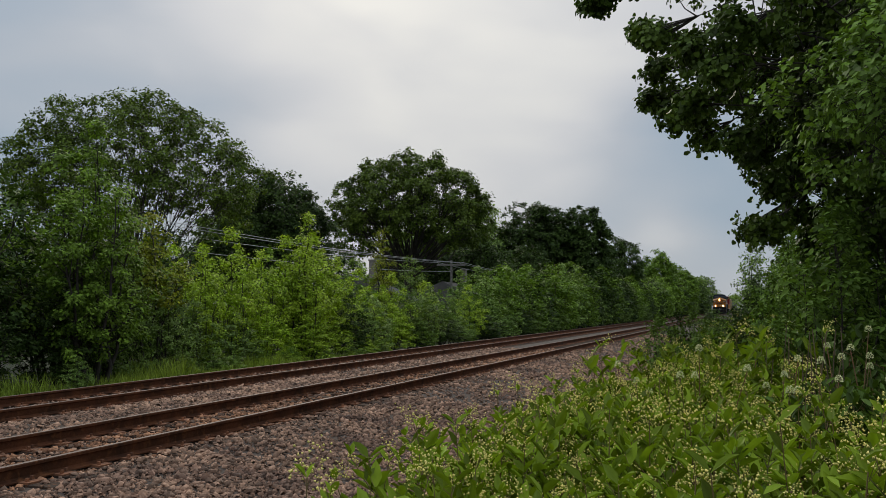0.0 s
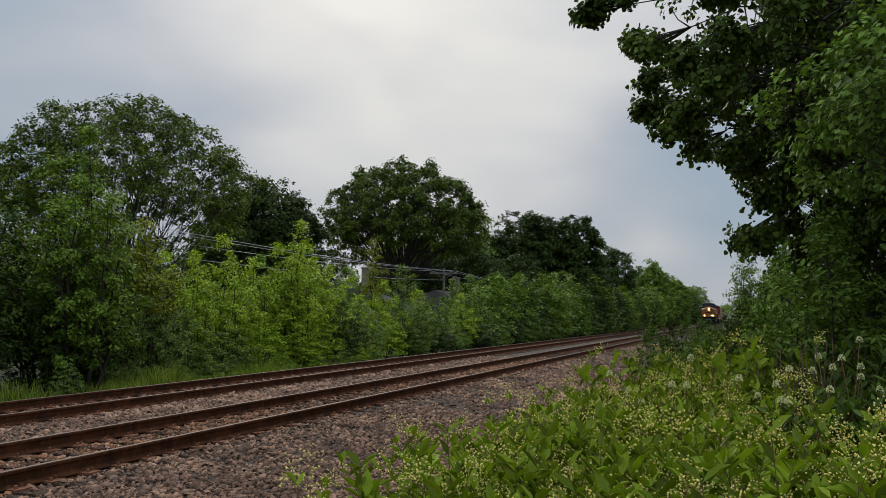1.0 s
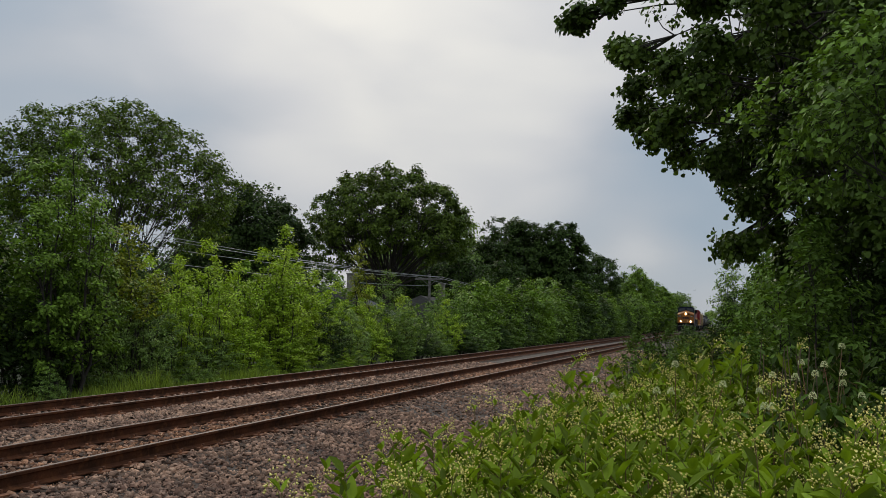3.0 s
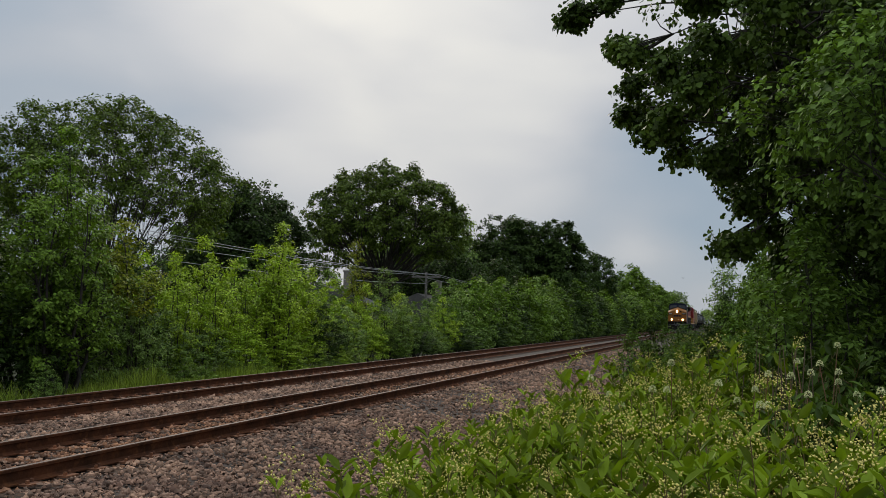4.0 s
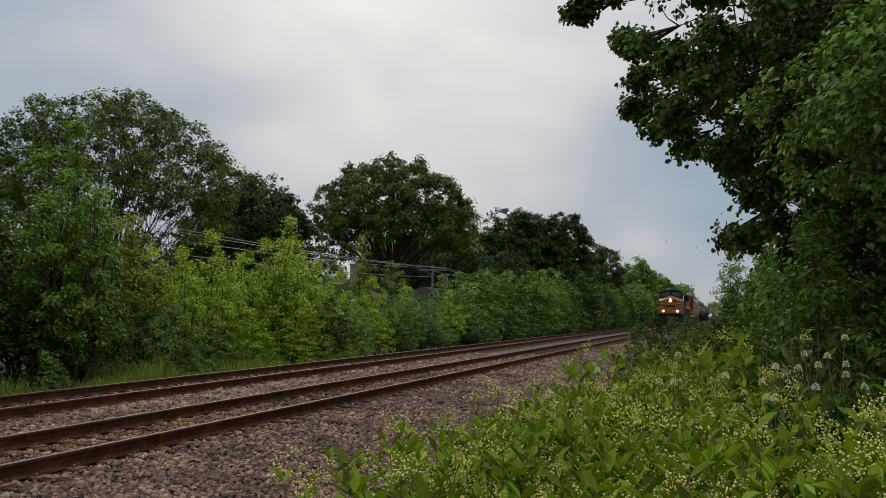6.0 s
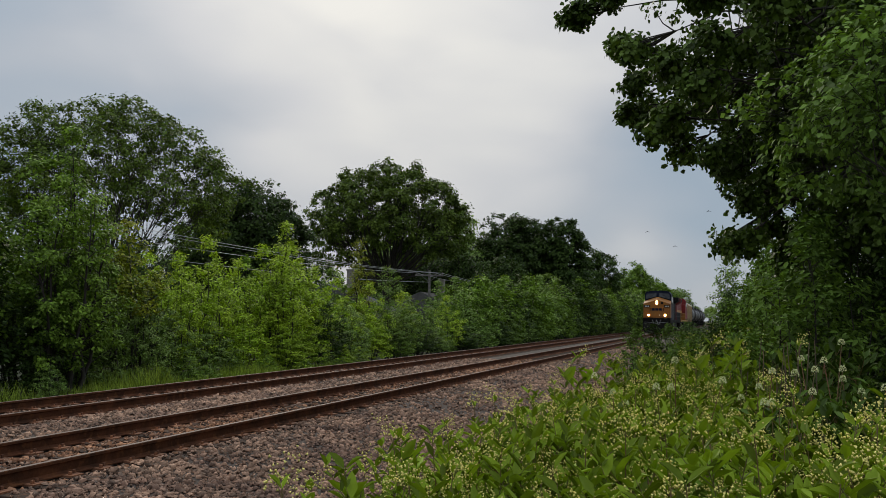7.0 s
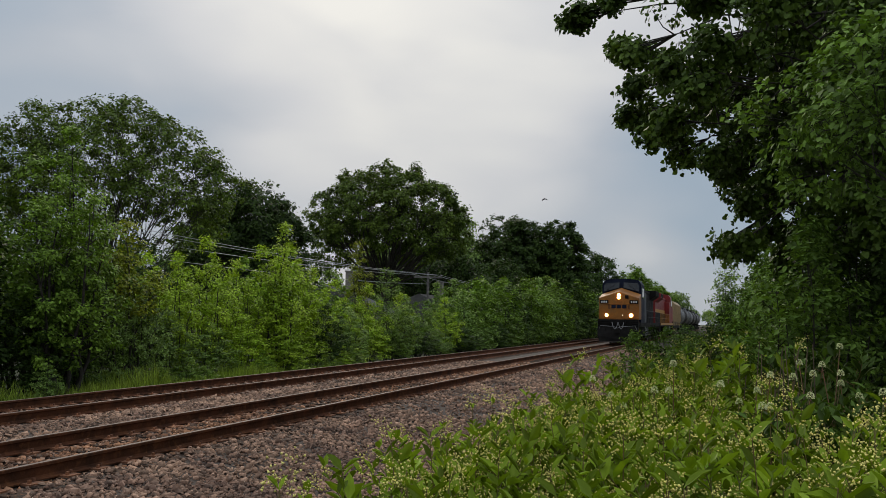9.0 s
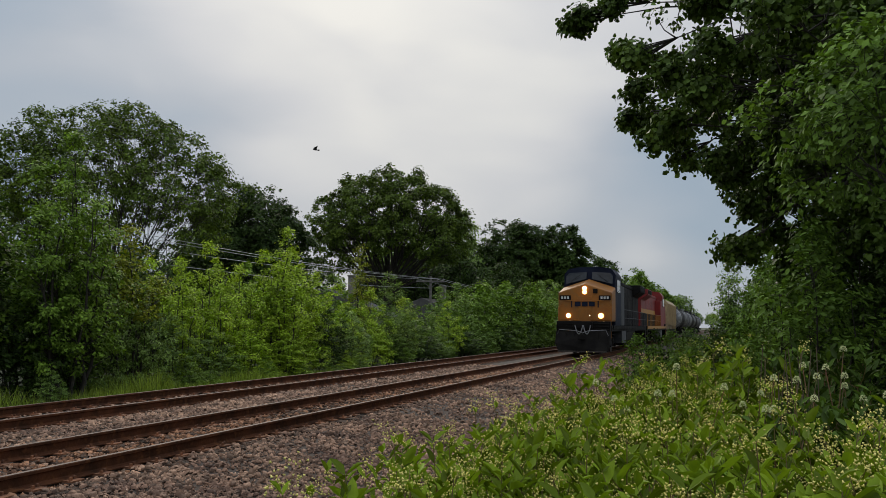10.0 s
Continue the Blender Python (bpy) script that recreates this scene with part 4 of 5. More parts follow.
def wire(a, b, sag, r=0.018):
    pts = [Vector(a).lerp(Vector(b), t) - Vector((0, 0, sag * 4 * t * (1 - t))) for t in np.linspace(0, 1, 15)]
    t = Tubes()
    t.add(pts, [r] * 15, 5)
    return tagged(t.make("overhead_wire", WIRE), "thin grey overhead wire", "wire", "wires from the pole")


utility_pole()
for x, z in ((-1.2, 5.75), (0.6, 5.75), (1.2, 5.75)):
    px, py = POLE[0] + x * math.cos(radians(20)), POLE[1] + x * math.sin(radians(20)) - 0.1
    wire((px, py, z), (-27.6 + x * 0.9, 33.0, 5.55 + 0.12 * x), 0.3)
    wire((px, py, z), (-25.0 + x * 0.9, 122, 5.6), 0.5)
wire((POLE[0], POLE[1], 4.9), (-27.6, 33.0, 4.5), 0.3)


def house(x, y, rz, label, up=0.0):
    root = new("house")
    part("wall", boxed(-5, 5, -3.6, 3.6, -0.3, 2.9 + up, 0.02), SIDING, root)
    roof = part("roof", prism(bmesh.new(), [(-5.5, 2.8 + up), (5.5, 2.8 + up), (5.5, 2.95 + up), (0, 5.2 + up), (-5.5, 2.95 + up)], -4.0, 4.0), ROOF, root)
    ch = part("chimney", boxed(1.1, 1.65, -0.9, -0.2, 3.6, 6.15, 0.02), CHIMNEY, roof)
    part("chimney_cap", boxed(1.04, 1.71, -0.96, -0.14, 6.15, 6.28, 0.02), CHIMNEY, ch)
    for wx in (-3, 0.2, 3):
        part("window", boxed(wx - 0.55, wx + 0.55, -3.64, -3.58, 1.0, 2.2), WINDOW, root)
    root.matrix_basis = pose(x, y, ground_z(x), 0, 0, rz)
    return tagged(root, label, "house")


house(-31.2, 65.0, 12, "house with a grey shingle roof and a pale chimney", -0.2)
house(-29.5, 84, 5, "low house with a grey shingle roof behind the scrub", -0.3)


# ---- the train ----
def axle_set(parent, y, r=0.52, half=GAUGE / 2):
    """A wheelset that turns: origin on its axle."""
    bm = cyl(bmesh.new(), (-half - 0.1, 0, 0), (half + 0.1, 0, 0), 0.085, 12)
    for s in (-1, 1):
        cyl(bm, (s * (half - 0.065), 0, 0), (s * (half + 0.065), 0, 0), r, 28)
        cyl(bm, (s * (half - 0.09), 0, 0), (s * (half - 0.065), 0, 0), r + 0.028, 28)
        cyl(bm, (s * (half + 0.065), 0, 0), (s * (half + 0.10), 0, 0), 0.13, 12)
        for k in range(5):
            a = k * 1.2566
            cyl(bm, (s * (half + 0.06), 0.3 * math.cos(a), 0.3 * math.sin(a)), (s * (half + 0.075), 0.3 * math.cos(a), 0.3 * math.sin(a)), 0.05, 8)
    ob = part("wheelset", bm, STEEL, parent)
    ob.location = (0, y, r)
    return ob


def bogie(parent, y, axles, spacing):
    """Truck frame with springs and journal boxes; returns its wheelsets."""
    n = axles
    ln = spacing * (n - 1)
    bm = bmesh.new()
    for s in (-1, 1):
        side_prism(bm, [(y - ln / 2 - 0.5, 0.62), (y - ln / 2 - 0.5, 0.80), (y - ln / 2 + 0.6, 0.95), (y + ln / 2 - 0.6, 0.95), (y + ln / 2 + 0.5, 0.80), (y + ln / 2 + 0.5, 0.62),
                        (y + ln / 2 - 0.5, 0.45), (y - ln / 2 + 0.5, 0.45)], s * 0.95 - 0.06, s * 0.95 + 0.06)
        for i in range(n):
            yy = y - ln / 2 + i * spacing
            box(bm, s * 1.0 - 0.12, s * 1.0 + 0.12, yy - 0.17, yy + 0.17, 0.36, 0.70, 0.02)
            if i < n - 1:
                for d in (-0.12, 0.12):
                    cyl(bm, (s * 1.02, yy + spacing / 2 + d, 0.48), (s * 1.02, yy + spacing / 2 + d, 0.86), 0.09, 8)
    box(bm, -0.95, 0.95, y - 0.25, y + 0.25, 0.6, 0.98, 0.02)
    part("bogie", bm, GRIME, parent, "dusty black bogie")
    return [axle_set(parent, y - ln / 2 + i * spacing) for i in range(n)]


def rail_fence(parent, s, y0, y1, n, mat):
    t = Tubes()
    for z in (2.1, 2.62):
        t.add([(s * 1.5, y0, z), (s * 1.5, y1, z)], (0.018, 0.018), 5)
    for k in range(n):
        y = y0 + (y1 - y0) * k / (n - 1)
        t.add([(s * 1.5, y, 1.6), (s * 1.5, y, 2.62)], (0.02, 0.02), 5)
    t.make("handrail", mat, parent)


def locomotive(label, nose, cab, hood, hood_top, stripe, lit):
    """A six-axle road engine, its front at local y 0, running towards -y."""
    root = new("locomotive")
    wheels = []
    part("frame", boxed(-1.52, 1.52, 0.95, 21.6, 1.28, 1.62, 0.02), BLACK, root)
    # plough and buffer beam
    bm = bmesh.new()
    prism(bm, [(-1.5, 1.30), (1.5, 1.30), (1.5, 0.62), (1.32, 0.14), (-1.32, 0.14), (-1.5, 0.62)], 0.35, 0.95)
    for v in bm.verts:
        if v.co.y < 0.5 and v.co.z < 0.7:
            v.co.y -= 0.28
    plough = part("snow_plough", bm, GRIME, root, "dusty black snow plough")
    bm = bmesh.new()
    for x in (-0.9, -0.45, 0.45, 0.9):
        box(bm, x - 0.02, x + 0.02, 0.22, 0.36, 0.64, 1.24)
    part("plough_rib", bm, GRIME, plough)
    part("plough_lip", boxed(-1.34, 1.34, 0.02, 0.09, 0.12, 0.19, 0.01), STEEL, plough, "scraped steel lip")
    t = Tubes()
    t.add([(-1.42, 0.28, 1.05), (-1.3, 0.24, 1.36), (-0.3, 0.22, 1.30), (0.0, 0.15, 1.18), (0.3, 0.22, 1.30), (1.3, 0.24, 1.36), (1.42, 0.28, 1.05)], [0.018] * 7, 5)
    t.make("uncoupling_lever", HOSE, root)
    for z in (1.36, 1.52, 1.68):
        part("anti_climber", boxed(-1.44, 1.44, 0.40, 0.46, z, z + 0.05, 0.01), GRIME, root)
    part("nose_tab", boxed(-0.34, 0.34, 1.04, 1.10, 1.76, 1.90, 0.01), nose, root)
    bm = boxed(-1.5, 1.5, 0.45, 1.05, 1.30, 1.84, 0.03)
    box(bm, -0.55, 0.55, 0.30, 0.5, 1.45, 1.80, 0.02)
    part("pilot_beam", bm, BLACK, root)
    bm = cyl(bmesh.new(), (0, -0.25, 0.95), (0, 0.5, 0.95), 0.11, 10)
    box(bm, -0.17, 0.17, -0.40, -0.05, 0.82, 1.10, 0.03)
    part("coupler", bm, GRIME, root)
    for x0, x1 in ((-0.42, 0.02), (0.05, 0.45)):
        t = Tubes()
        t.add([(x0 + (x1 - x0) * k, 0.25, 1.62 - 0.5 * math.sin(math.pi * k) ** 0.8) for k in np.linspace(0, 1, 9)], [0.028] * 9, 6)
        t.make("brake_hose", HOSE, root)["label"] = "grey rubber air hose"
    for s in (-1, 1):
        bm = bmesh.new()
        for z in (0.45, 0.78, 1.1, 1.42):
            box(bm, s * 1.47 - 0.16, s * 1.47 + 0.08, 1.05, 1.5, z, z + 0.04)
        part("step", bm, GRIME, root)
        t = Tubes()
        t.add([(s * 1.49, 1.02, 0.9), (s * 1.49, 1.0, 1.5), (s * 1.49, 1.0, 2.6), (s * 1.30, 1.0, 2.85)], [0.022] * 4, 5)
        t.make("grab_rail", nose, root)
    # broad nose: full width, its top falling to both sides and forward
    bm = bmesh.new()
    prism(bm, [(-1.52, 1.84), (1.52, 1.84), (1.52, 3.46), (0.0, 3.96), (-1.52, 3.46)], 1.10, 2.75)
    for v in bm.verts:
        if v.co.y > 2 and v.co.z > 3:
            v.co.z += 0.36
    bmesh.ops.bevel(bm, geom=bm.edges[:], offset=0.07, segments=2, affect="EDGES", profile=0.6)
    nose_ob = part("nose", bm, nose, root)
    t = Tubes()
    t.add([(-1.05, 1.03, 3.0), (1.05, 1.03, 3.0)], (0.02, 0.02), 5)
    for x in (-1.05, -0.5, 0.5, 1.05):
        t.add([(x, 1.1, 3.0), (x, 1.03, 3.0)], (0.015, 0.015), 4)
    t.make("nose_rail", nose, root)
    bm = boxed(-0.36, 0.36, 1.065, 1.10, 1.9, 3.25, 0.01)
    part("nose_door", bm, nose, root)
    # plain bars where the operator's letters stand
    bm = bmesh.new()
    for x in (-0.4, 0.0, 0.4):
        box(bm, x - 0.165, x + 0.165, 1.045, 1.062, 2.68, 2.94)
    for x in (-0.75, 0.75):
        box(bm, x - 0.03, x + 0.03, 1.075, 1.098, 2.62, 3.02)
    part("lettering_bars", bm, NAVY, nose_ob, "dark blue plain bars")
    for s in (-1, 1):
        nb = part("number_board", boxed(s * 1.12 - 0.33, s * 1.12 + 0.33, 1.05, 1.09, 3.04, 3.30, 0.01), BLACK, nose_ob)
        bm = bmesh.new()
        for k in (-0.17, 0.0, 0.17):
            box(bm, s * 1.12 + k - 0.055, s * 1.12 + k + 0.055, 1.036, 1.047, 3.10, 3.24)
        part("number_bars", bm, WHITEP, root, "pale plain bars")
    # lamps; when lit, the housing round each lens glows to imitate a warm halo
    for x, z, r in ((0.0, 3.70, 0.085), (0.0, 3.49, 0.085), (-0.92, 2.15, 0.09), (0.92, 2.15, 0.11)):
        lamp = part("headlight", cyl(bmesh.new(), (x, 0.98, z), (x, 1.10, z), r + 0.045, 16), LAMP_HALO if lit else BLACK, root)
        part("lens", cyl(bmesh.new(), (x, 0.955, z), (x, 0.99, z), r, 16), LAMP if lit else WINDOW, lamp)
    part("class_light", cyl(bmesh.new(), (0.28, 1.05, 2.16), (0.28, 1.1, 2.16), 0.03, 8), LAMP_DIM if lit else WINDOW, root)
    part("bell_plate", boxed(0.46, 0.72, 1.04, 1.1, 3.42, 3.68, 0.02), BLACK, root)
    # cab
    bm = bmesh.new()
    prism(bm, [(-1.5, 1.62), (1.5, 1.62), (1.5, 4.60), (1.26, 4.93), (0.6, 5.03), (-0.6, 5.03), (-1.26, 4.93), (-1.5, 4.60)], 2.70, 5.6)
    for v in bm.verts:
        if v.co.y < 3 and v.co.z > 4.4:
            v.co.y += 0.18
    bmesh.ops.bevel(bm, geom=bm.edges[:], offset=0.035, segments=2, affect="EDGES")
    cab_ob = part("cab", bm, cab, root)
    for s in (-1, 1):
        bm = bmesh.new()
        vs = [bm.verts.new(c) for c in ((s * 0.16, 2.66, 4.32), (s * 1.36, 2.65, 4.02), (s * 1.36, 2.80, 4.50), (s * 1.2, 2.83, 4.68), (s * 0.16, 2.83, 4.74))]
        f = bm.faces.new(vs)
        ex = bmesh.ops.extrude_face_region(bm, geom=[f])
        bmesh.ops.translate(bm, vec=(0, 0.05, 0), verts=[g for g in ex["geom"] if isinstance(g, bmesh.types.BMVert)])
        bmesh.ops.recalc_face_normals(bm, faces=bm.faces)
        part("windshield", bm, CABGLASS, cab_ob)
        part("side_window", boxed(s * 1.515 - 0.02, s * 1.515 + 0.02, 3.4, 4.9, 3.55, 4.3, 0.01), CABGLASS, cab_ob)
        t = Tubes()
        t.add([(s * 1.1, 2.62, 4.14), (s * 0.55, 2.68, 4.54)], (0.014, 0.012), 4)
        t.make("wiper", BLACK, cab_ob)
        t = Tubes()
        t.add([(s * 1.52, 3.2, 3.5), (s * 1.72, 3.15, 3.7)], (0.015, 0.015), 4)
        m = t.make("mirror", BLACK, cab_ob)
    # long hood with radiator at the rear
    part("hood", boxed(-0.95, 0.95, 5.6, 17.2, 1.62, 4.25, 0.06), hood, root)
    if stripe:
        for s in (-1, 1):
            part("stripe", boxed(s * 0.962 - 0.012, s * 0.962 + 0.012, 5.7, 20.9, 2.7, 3.05), stripe, root)
            part("lower_panel", boxed(s * 0.962 - 0.012, s * 0.962 + 0.012, 5.7, 20.9, 1.64, 2.69), BLACK, root)
    part("hood_roof", boxed(-0.98, 0.98, 5.6, 17.2, 4.25, 4.48, 0.05), hood_top, root)
    part("exhaust_stack", boxed(-0.35, 0.35, 10.0, 11.0, 4.45, 4.72, 0.03), BLACK, root)
    part("equipment_cabinet", boxed(-1.5, 1.5, 5.6, 7.3, 1.62, 4.05, 0.05), GREYP if lit else hood, root)
    bm = bmesh.new()
    prism(bm, [(-0.97, 1.62), (0.97, 1.62), (0.97, 3.75), (1.52, 4.15), (1.52, 4.62), (-1.52, 4.62), (-1.52, 4.15), (-0.97, 3.75)], 17.2, 21.0)
    bmesh.ops.bevel(bm, geom=bm.edges[:], offset=0.03, segments=1, affect="EDGES")
    part("radiator", bm, hood_top, root)
    for s in (-1, 1):
        for k in range(11):
            y = 7.7 + k * 0.86
            part("hood_door", boxed(s * 0.955 - 0.012, s * 0.955 + 0.012, y, y + 0.74, 3.1 if stripe else 2.0, 3.85, 0.008), hood, root)
        bm = bmesh.new()
        for k in range(9):
            box(bm, s * 1.525 - 0.012, s * 1.525 + 0.012, 17.5 + k * 0.37, 17.78 + k * 0.37, 4.22, 4.56)
        part("radiator_grille", bm, BLACK, root)
        rail_fence(root, s, 7.4, 21.2, 12, stripe or GREYP)
        part("sill", boxed(s * 1.53 - 0.03, s * 1.53 + 0.03, 1.5, 21.4, 1.40, 1.62, 0.01), stripe or BLACK, root)
        part("air_tank", cyl(bmesh.new(), (s * 1.22, 8.6, 1.05), (s * 1.22, 13.2, 1.05), 0.2, 14), GRIME, root)
        part("battery_box", boxed(s * 1.25 - 0.25, s * 1.25 + 0.28, 5.7, 7.9, 0.55, 1.30, 0.03), GREYP, root, "light grey equipment box")
    bm = bmesh.new()
    prism(bm, [(-1.5, 1.25), (1.5, 1.25), (1.5, 0.7), (1.2, 0.35), (-1.2, 0.35), (-1.5, 0.7)], 8.3, 13.4)
    part("fuel_tank", bm, BLACK, root)
    part("rear_beam", boxed(-1.5, 1.5, 21.3, 21.7, 0.5, 1.6, 0.03), BLACK, root)
    part("rear_coupler", boxed(-0.15, 0.15, 21.6, 22.3, 0.82, 1.1, 0.03), GRIME, root)
    t = Tubes()
    for x in (-0.35, 0.0, 0.35):
        t.add([(x, 4.0, 4.78), (x, 3.5, 4.93)], (0.04, 0.06), 8)
    t.make("horn", BLACK, root)
    for y in (4.0, 17.9):
        wheels += bogie(root, y, 3, 1.95)
    return tagged(root, label, "locomotive"), wheels


def hopper():
    root = new("hopper_wagon")
    L = 15.6
    bm = bmesh.new()
    prism(bm, [(-1.55, 1.75), (1.55, 1.75), (1.6, 2.2), (1.6, 4.05), (1.25, 4.45), (-1.25, 4.45), (-1.6, 4.05), (-1.6, 2.2)], 1.3, L - 1.3)
    part("body", bm, TAN, root)
    for s in (-1, 1):
        for k in range(11):
            y = 1.6 + k * (L - 3.3) / 10
            part("side_rib", boxed(s * 1.64 - 0.05, s * 1.64 + 0.05, y - 0.06, y + 0.06, 1.8, 4.0, 0.01), TAN, root)
    part("end_sheet", boxed(-1.55, 1.55, 0.55, 0.65, 1.3, 4.2, 0.02), TAN, root)
    part("end_sheet", boxed(-1.55, 1.55, L - 0.65, L - 0.55, 1.3, 4.2, 0.02), TAN, root)
    part("frame", boxed(-1.45, 1.45, 0.4, L - 0.4, 1.0, 1.35, 0.02), GRIME, root)
    for y in (4.0, 7.8, 11.6):
        bm = bmesh.new()
        side_prism(bm, [(y - 1.6, 1.75), (y + 1.6, 1.75), (y + 0.35, 0.55), (y - 0.35, 0.55)], -1.2, 1.2)
        part("chute", bm, TAN, root)
    part("running_board", boxed(-0.5, 0.5, 1.0, L - 1.0, 4.55, 4.6), GRIME, root)
    wheels = bogie(root, 2.0, 2, 1.75) + bogie(root, L - 2.0, 2, 1.75)
    part("draw_gear", boxed(-0.14, 0.14, -0.25, L + 0.25, 0.85, 1.08), GRIME, root)
    return tagged(root, "tan covered hopper wagon behind the engines", "railway wagon"), wheels


def tank_wagon(mat, label):
    root = new("tank_wagon")
    L = 16.5
    bm = cyl(bmesh.new(), (0, 1.2, 2.75), (0, L - 1.2, 2.75), 1.5, 32)
    for y, d in ((1.2, -1), (L - 1.2, 1)):
        bmesh.ops.create_uvsphere(bm, u_segments=32, v_segments=12, radius=1.5, matrix=Matrix.Translation((0, y, 2.75)) @ Matrix.Diagonal((1, 0.3, 1, 1)))
    barrel = part("barrel", bm, mat, root)
    for p in barrel.data.polygons:
        p.use_smooth = True
    for y in (2.5, 5.4, 8.25, 11.1, 14.0):
        part("band", cyl(bmesh.new(), (0, y - 0.06, 2.75), (0, y + 0.06, 2.75), 1.525, 32), GRIME, root)
    dome = part("manway", cyl(bmesh.new(), (0, L / 2, 4.1), (0, L / 2, 4.62), 0.42, 20), mat, root)
    t = Tubes()
    for s in (-1, 1):
        t.add([(s * 0.75, L / 2 - 1.6, 4.95), (s * 0.75, L / 2 + 1.6, 4.95)], (0.02, 0.02), 5)
        for y in (-1.6, 0, 1.6):
            t.add([(s * 0.75, L / 2 + y, 4.05), (s * 0.75, L / 2 + y, 4.95)], (0.02, 0.02), 5)
    t.make("platform_rail", GRIME, root)
    part("platform", boxed(-0.8, 0.8, L / 2 - 1.6, L / 2 + 1.6, 4.12, 4.17), GRIME, root)
    part("frame", boxed(-1.4, 1.4, 0.3, 2.2, 1.0, 1.3, 0.02), GRIME, root)
    part("frame", boxed(-1.4, 1.4, L - 2.2, L - 0.3, 1.0, 1.3, 0.02), GRIME, root)
    part("saddle", boxed(-1.0, 1.0, 1.5, 2.3, 1.25, 1.9, 0.02), GRIME, root)
    part("saddle", boxed(-1.0, 1.0, L - 2.3, L - 1.5, 1.25, 1.9, 0.02), GRIME, root)
    part("draw_gear", boxed(-0.14, 0.14, -0.25, L + 0.25, 0.85, 1.08), GRIME, root)
    wheels = bogie(root, 2.0, 2, 1.75) + bogie(root, L - 2.0, 2, 1.75)
    return tagged(root, label, "railway wagon", "tank wagons of the train"), wheels


TRAIN = []     # thing, wheelsets, distance of its front behind the train's front, turned end for end
ob, wh = locomotive("yellow-nosed dark blue diesel locomotive with lit headlights", YELLOW, NAVY, BLACK, BLACK, None, True)
TRAIN.append((ob, wh, 0.0, False))
ob, wh = locomotive("red, gold and black diesel locomotive coupled second", RED, RED, RED, RED, GOLD, False)
TRAIN.append((ob, wh, 22.4, True))
ob, wh = hopper()
TRAIN.append((ob, wh, 45.2, False))
y = 61.2
for m, lb in ((TANK, "grey tank wagon with dark bands"), (TANKB, "black tank wagon with a top platform"), (TANK, "grey tank wagon with dark bands"), (TANKB, "black tank wagon with a top platform"), (TANKB, "black tank wagon with a top platform"), (TANK, "grey tank wagon with dark bands")):
    ob, wh = tank_wagon(m, lb)
    TRAIN.append((ob, wh, y, False))
    y += 17.0


# ---- birds ----
def bird():
    root = new("bird")
    bm = bmesh.new()
    bmesh.ops.create_uvsphere(bm, u_segments=10, v_segments=8, radius=1, matrix=Matrix.Diagonal((0.035, 0.12, 0.035, 1)))
    bmesh.ops.create_uvsphere(bm, u_segments=8, v_segments=6, radius=0.03, matrix=Matrix.Translation((0, -0.12, 0.012)))
    cyl(bm, (0, 0.08, 0), (0, 0.22, 0), 0.02, 6, 0.045)
    part("body", bm, BIRD, root)
    wings = []
    for s in (-1, 1):
        bm = bmesh.new()
        vs = [bm.verts.new(c) for c in ((0, -0.06, 0.012), (s * 0.13, -0.10, 0.02), (s * 0.29, 0.05, 0.01), (s * 0.13, 0.05, 0.01), (0, 0.07, 0.008))]
        f = bm.faces.new(vs)
        ex = bmesh.ops.extrude_face_region(bm, geom=[f])
        bmesh.ops.translate(bm, vec=(0, 0, -0.012), verts=[g for g in ex["geom"] if isinstance(g, bmesh.types.BMVert)])
        bmesh.ops.recalc_face_normals(bm, faces=bm.faces)
        wings.append(part("wing", bm, BIRD, root))
    return tagged(root, "small dark bird in flapping flight", "bird", "birds over the train"), wings


BIRDS = [bird() for _ in range(3)]

# ---- pieces of the tracks and the loose stone ----
make_stones()
fill_track(track_near, NEAR_C, 1)
fill_track(track_far, FAR_C, 2)

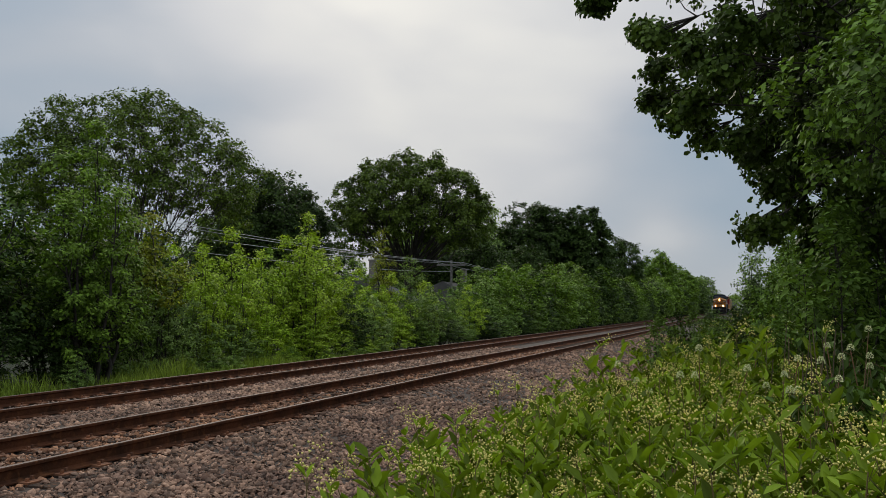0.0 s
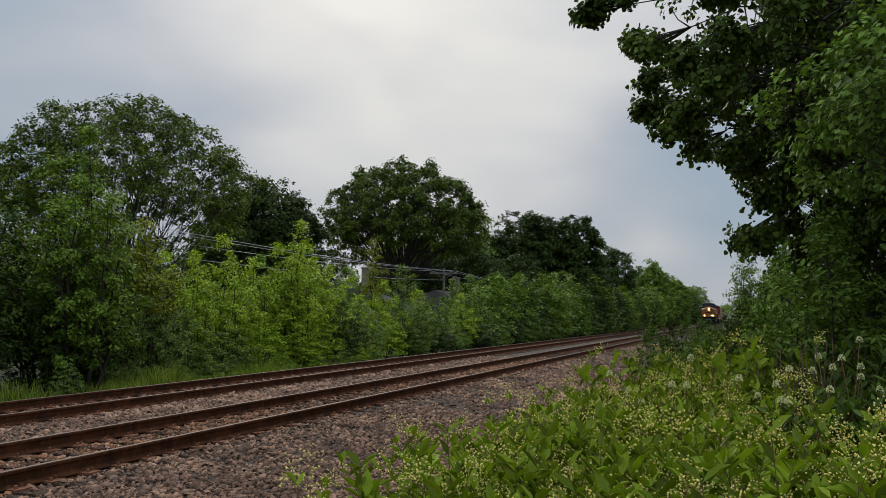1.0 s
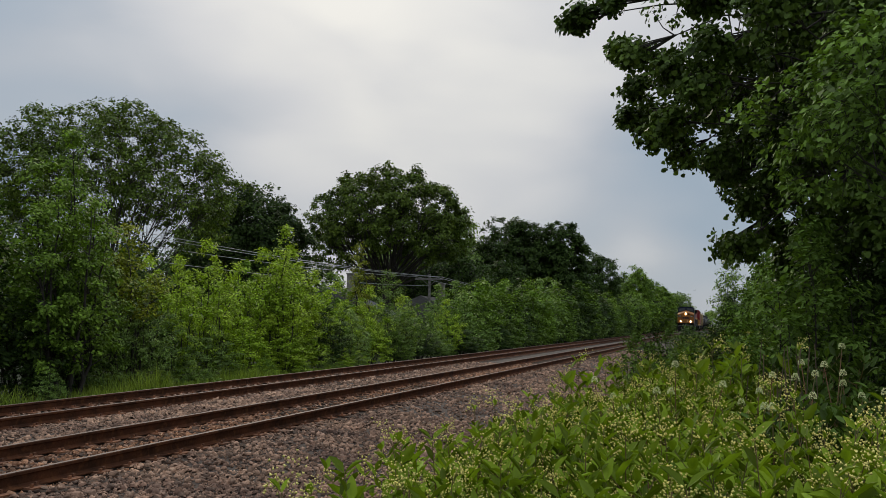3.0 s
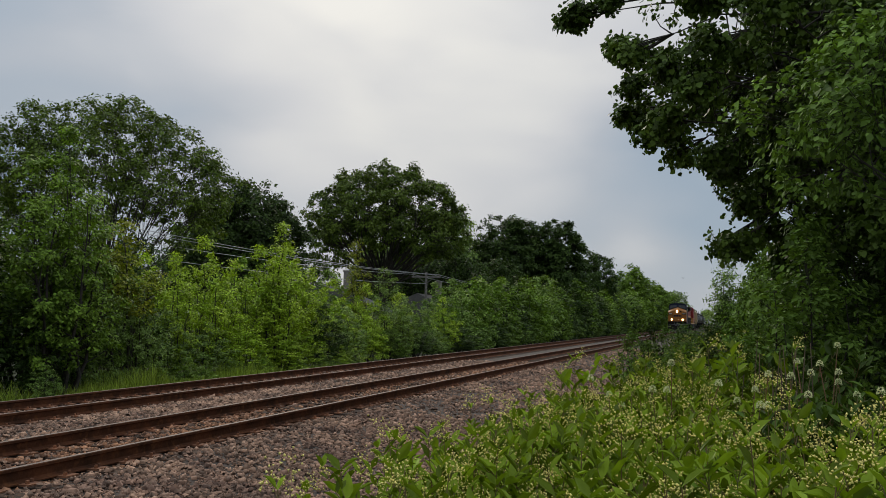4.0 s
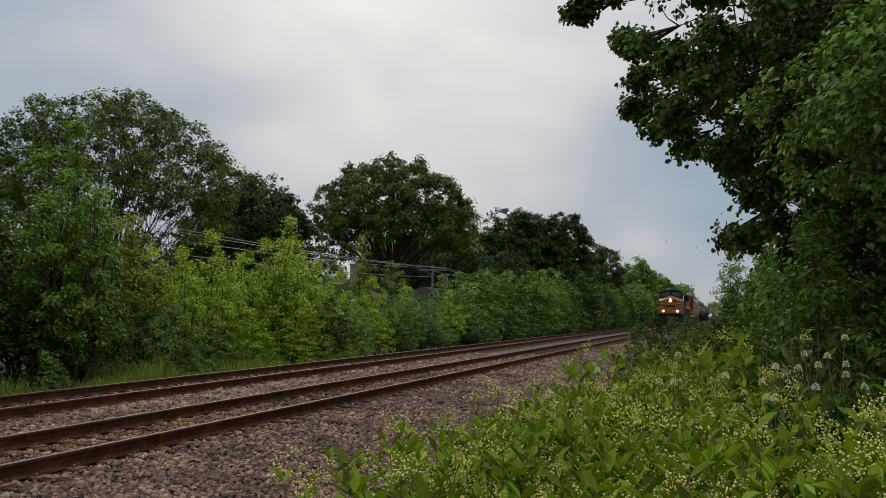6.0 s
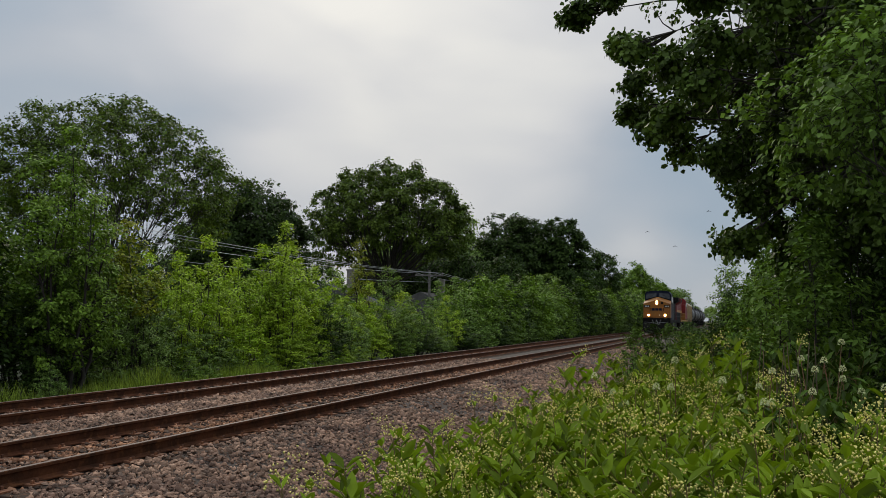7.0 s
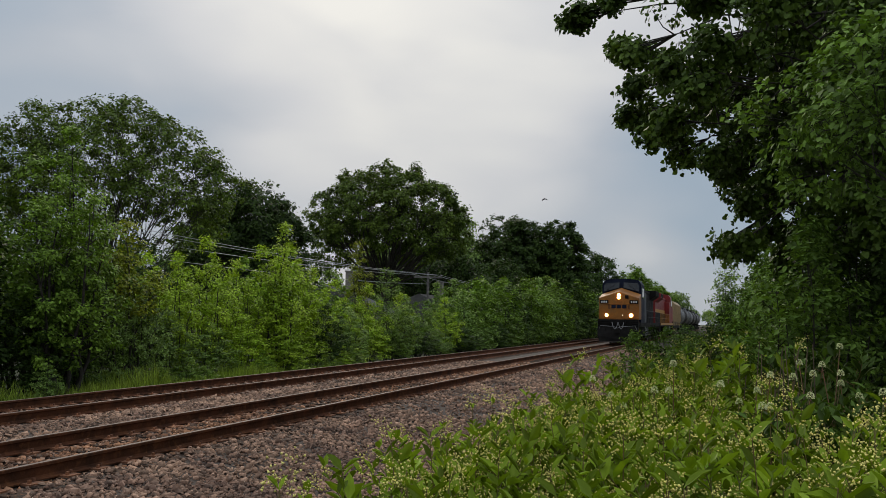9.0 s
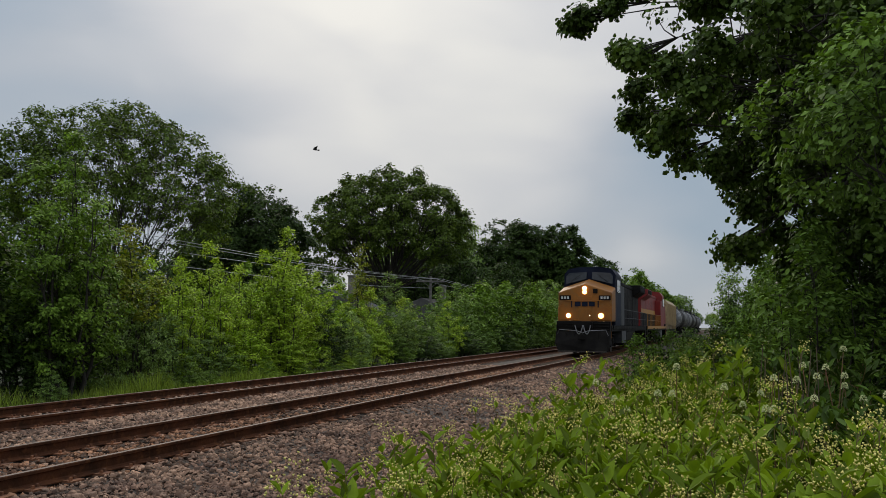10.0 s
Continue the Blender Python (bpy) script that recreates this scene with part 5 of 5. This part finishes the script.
# seconds and the distance of the train's front from the camera's cross-line
FRONT = [(0.0, 222.5), (10.0, 47.3)]
FLIGHT = (
    ((0.0, -3.43, 212.91, 5.02), (4.0, -6.55, 149.12, 9.11), (6.5, -8.50, 109.25, 11.67), (7.5, -9.29, 93.30, 12.70), (7.9, -9.78, 83.22, 13.34), (8.3, -11.45, 74.65, 13.05), (8.5, -13.40, 70.55, 12.60), (8.7, -15.63, 66.65, 11.88), (8.9, -18.11, 62.92, 11.38), (10.0, -31.75, 42.40, 8.61)),
    ((0.0, 6.53, 206.36, 11.51), (4.0, -0.42, 142.75, 10.47), (6.5, -4.77, 102.99, 9.83), (7.5, -6.51, 87.09, 9.57), (7.9, -7.73, 75.94, 9.39), (8.3, -8.49, 67.24, 9.44), (8.5, -9.15, 63.43, 9.55), (8.9, -10.81, 56.67, 9.60), (9.2, -12.60, 52.11, 9.86), (9.4, -14.29, 49.19, 9.92), (9.8, -18.63, 43.50, 10.40), (10.0, -21.08, 40.77, 10.86)),
    ((0.0, 4.63, 200.54, 17.77), (4.0, 0.94, 136.71, 14.89), (6.5, -1.37, 96.82, 13.09), (7.5, -2.29, 80.86, 12.37), (7.9, -3.01, 68.33, 11.81), (8.3, -3.91, 58.94, 11.57), (8.7, -4.82, 51.57, 11.92), (9.2, -6.14, 44.20, 13.39), (9.4, -6.98, 41.61, 14.01), (9.6, -8.02, 39.14, 14.69), (9.8, -9.30, 36.75, 15.28), (9.9, -10.02, 35.57, 15.79), (10.0, -10.74, 34.39, 16.30)),
)


def motions():
    speed = (FRONT[1][1] - FRONT[0][1]) / 10.0
    for ob, wheelsets, back, turned in TRAIN:
        rows = []
        for t in (0.0, 2.5, 5.0, 7.5, 10.0):
            s = FRONT[0][1] + speed * t + back
            rows.append((t, pose(NEAR_C, s + 22.0, 0, 0, 0, 180) if turned else pose(NEAR_C, s, 0)))
        walk(ob, rows)
        if back > 50:
            continue
        # wheels roll: a row for each sixtieth of their way
        turn = math.degrees(speed / 0.52) * (-1 if turned else 1)
        for w in wheelsets:
            y, z = w.location.y, w.location.z
            walk(w, [(k / 30, pose(0, y, z, -turn * k / 30, 0, 0)) for k in range(0, 301)])
    for (ob, wings), way in zip(BIRDS, FLIGHT):
        rows = []
        for i, (t, x, y, z) in enumerate(way):
            a, b = way[max(i - 1, 0)], way[min(i + 1, len(way) - 1)]
            rows.append((t, pose(x, y, z, 0, 0, math.degrees(math.atan2(b[1] - a[1], -(b[2] - a[2]))))))
        walk(ob, rows)
        for w, s in zip(wings, (1, -1)):
            walk(w, [(k / 15, pose(0, 0, 0, 0, s * (12 + 38 * math.sin(k * 1.9)), 0)) for k in range(0, 151)])


motions()
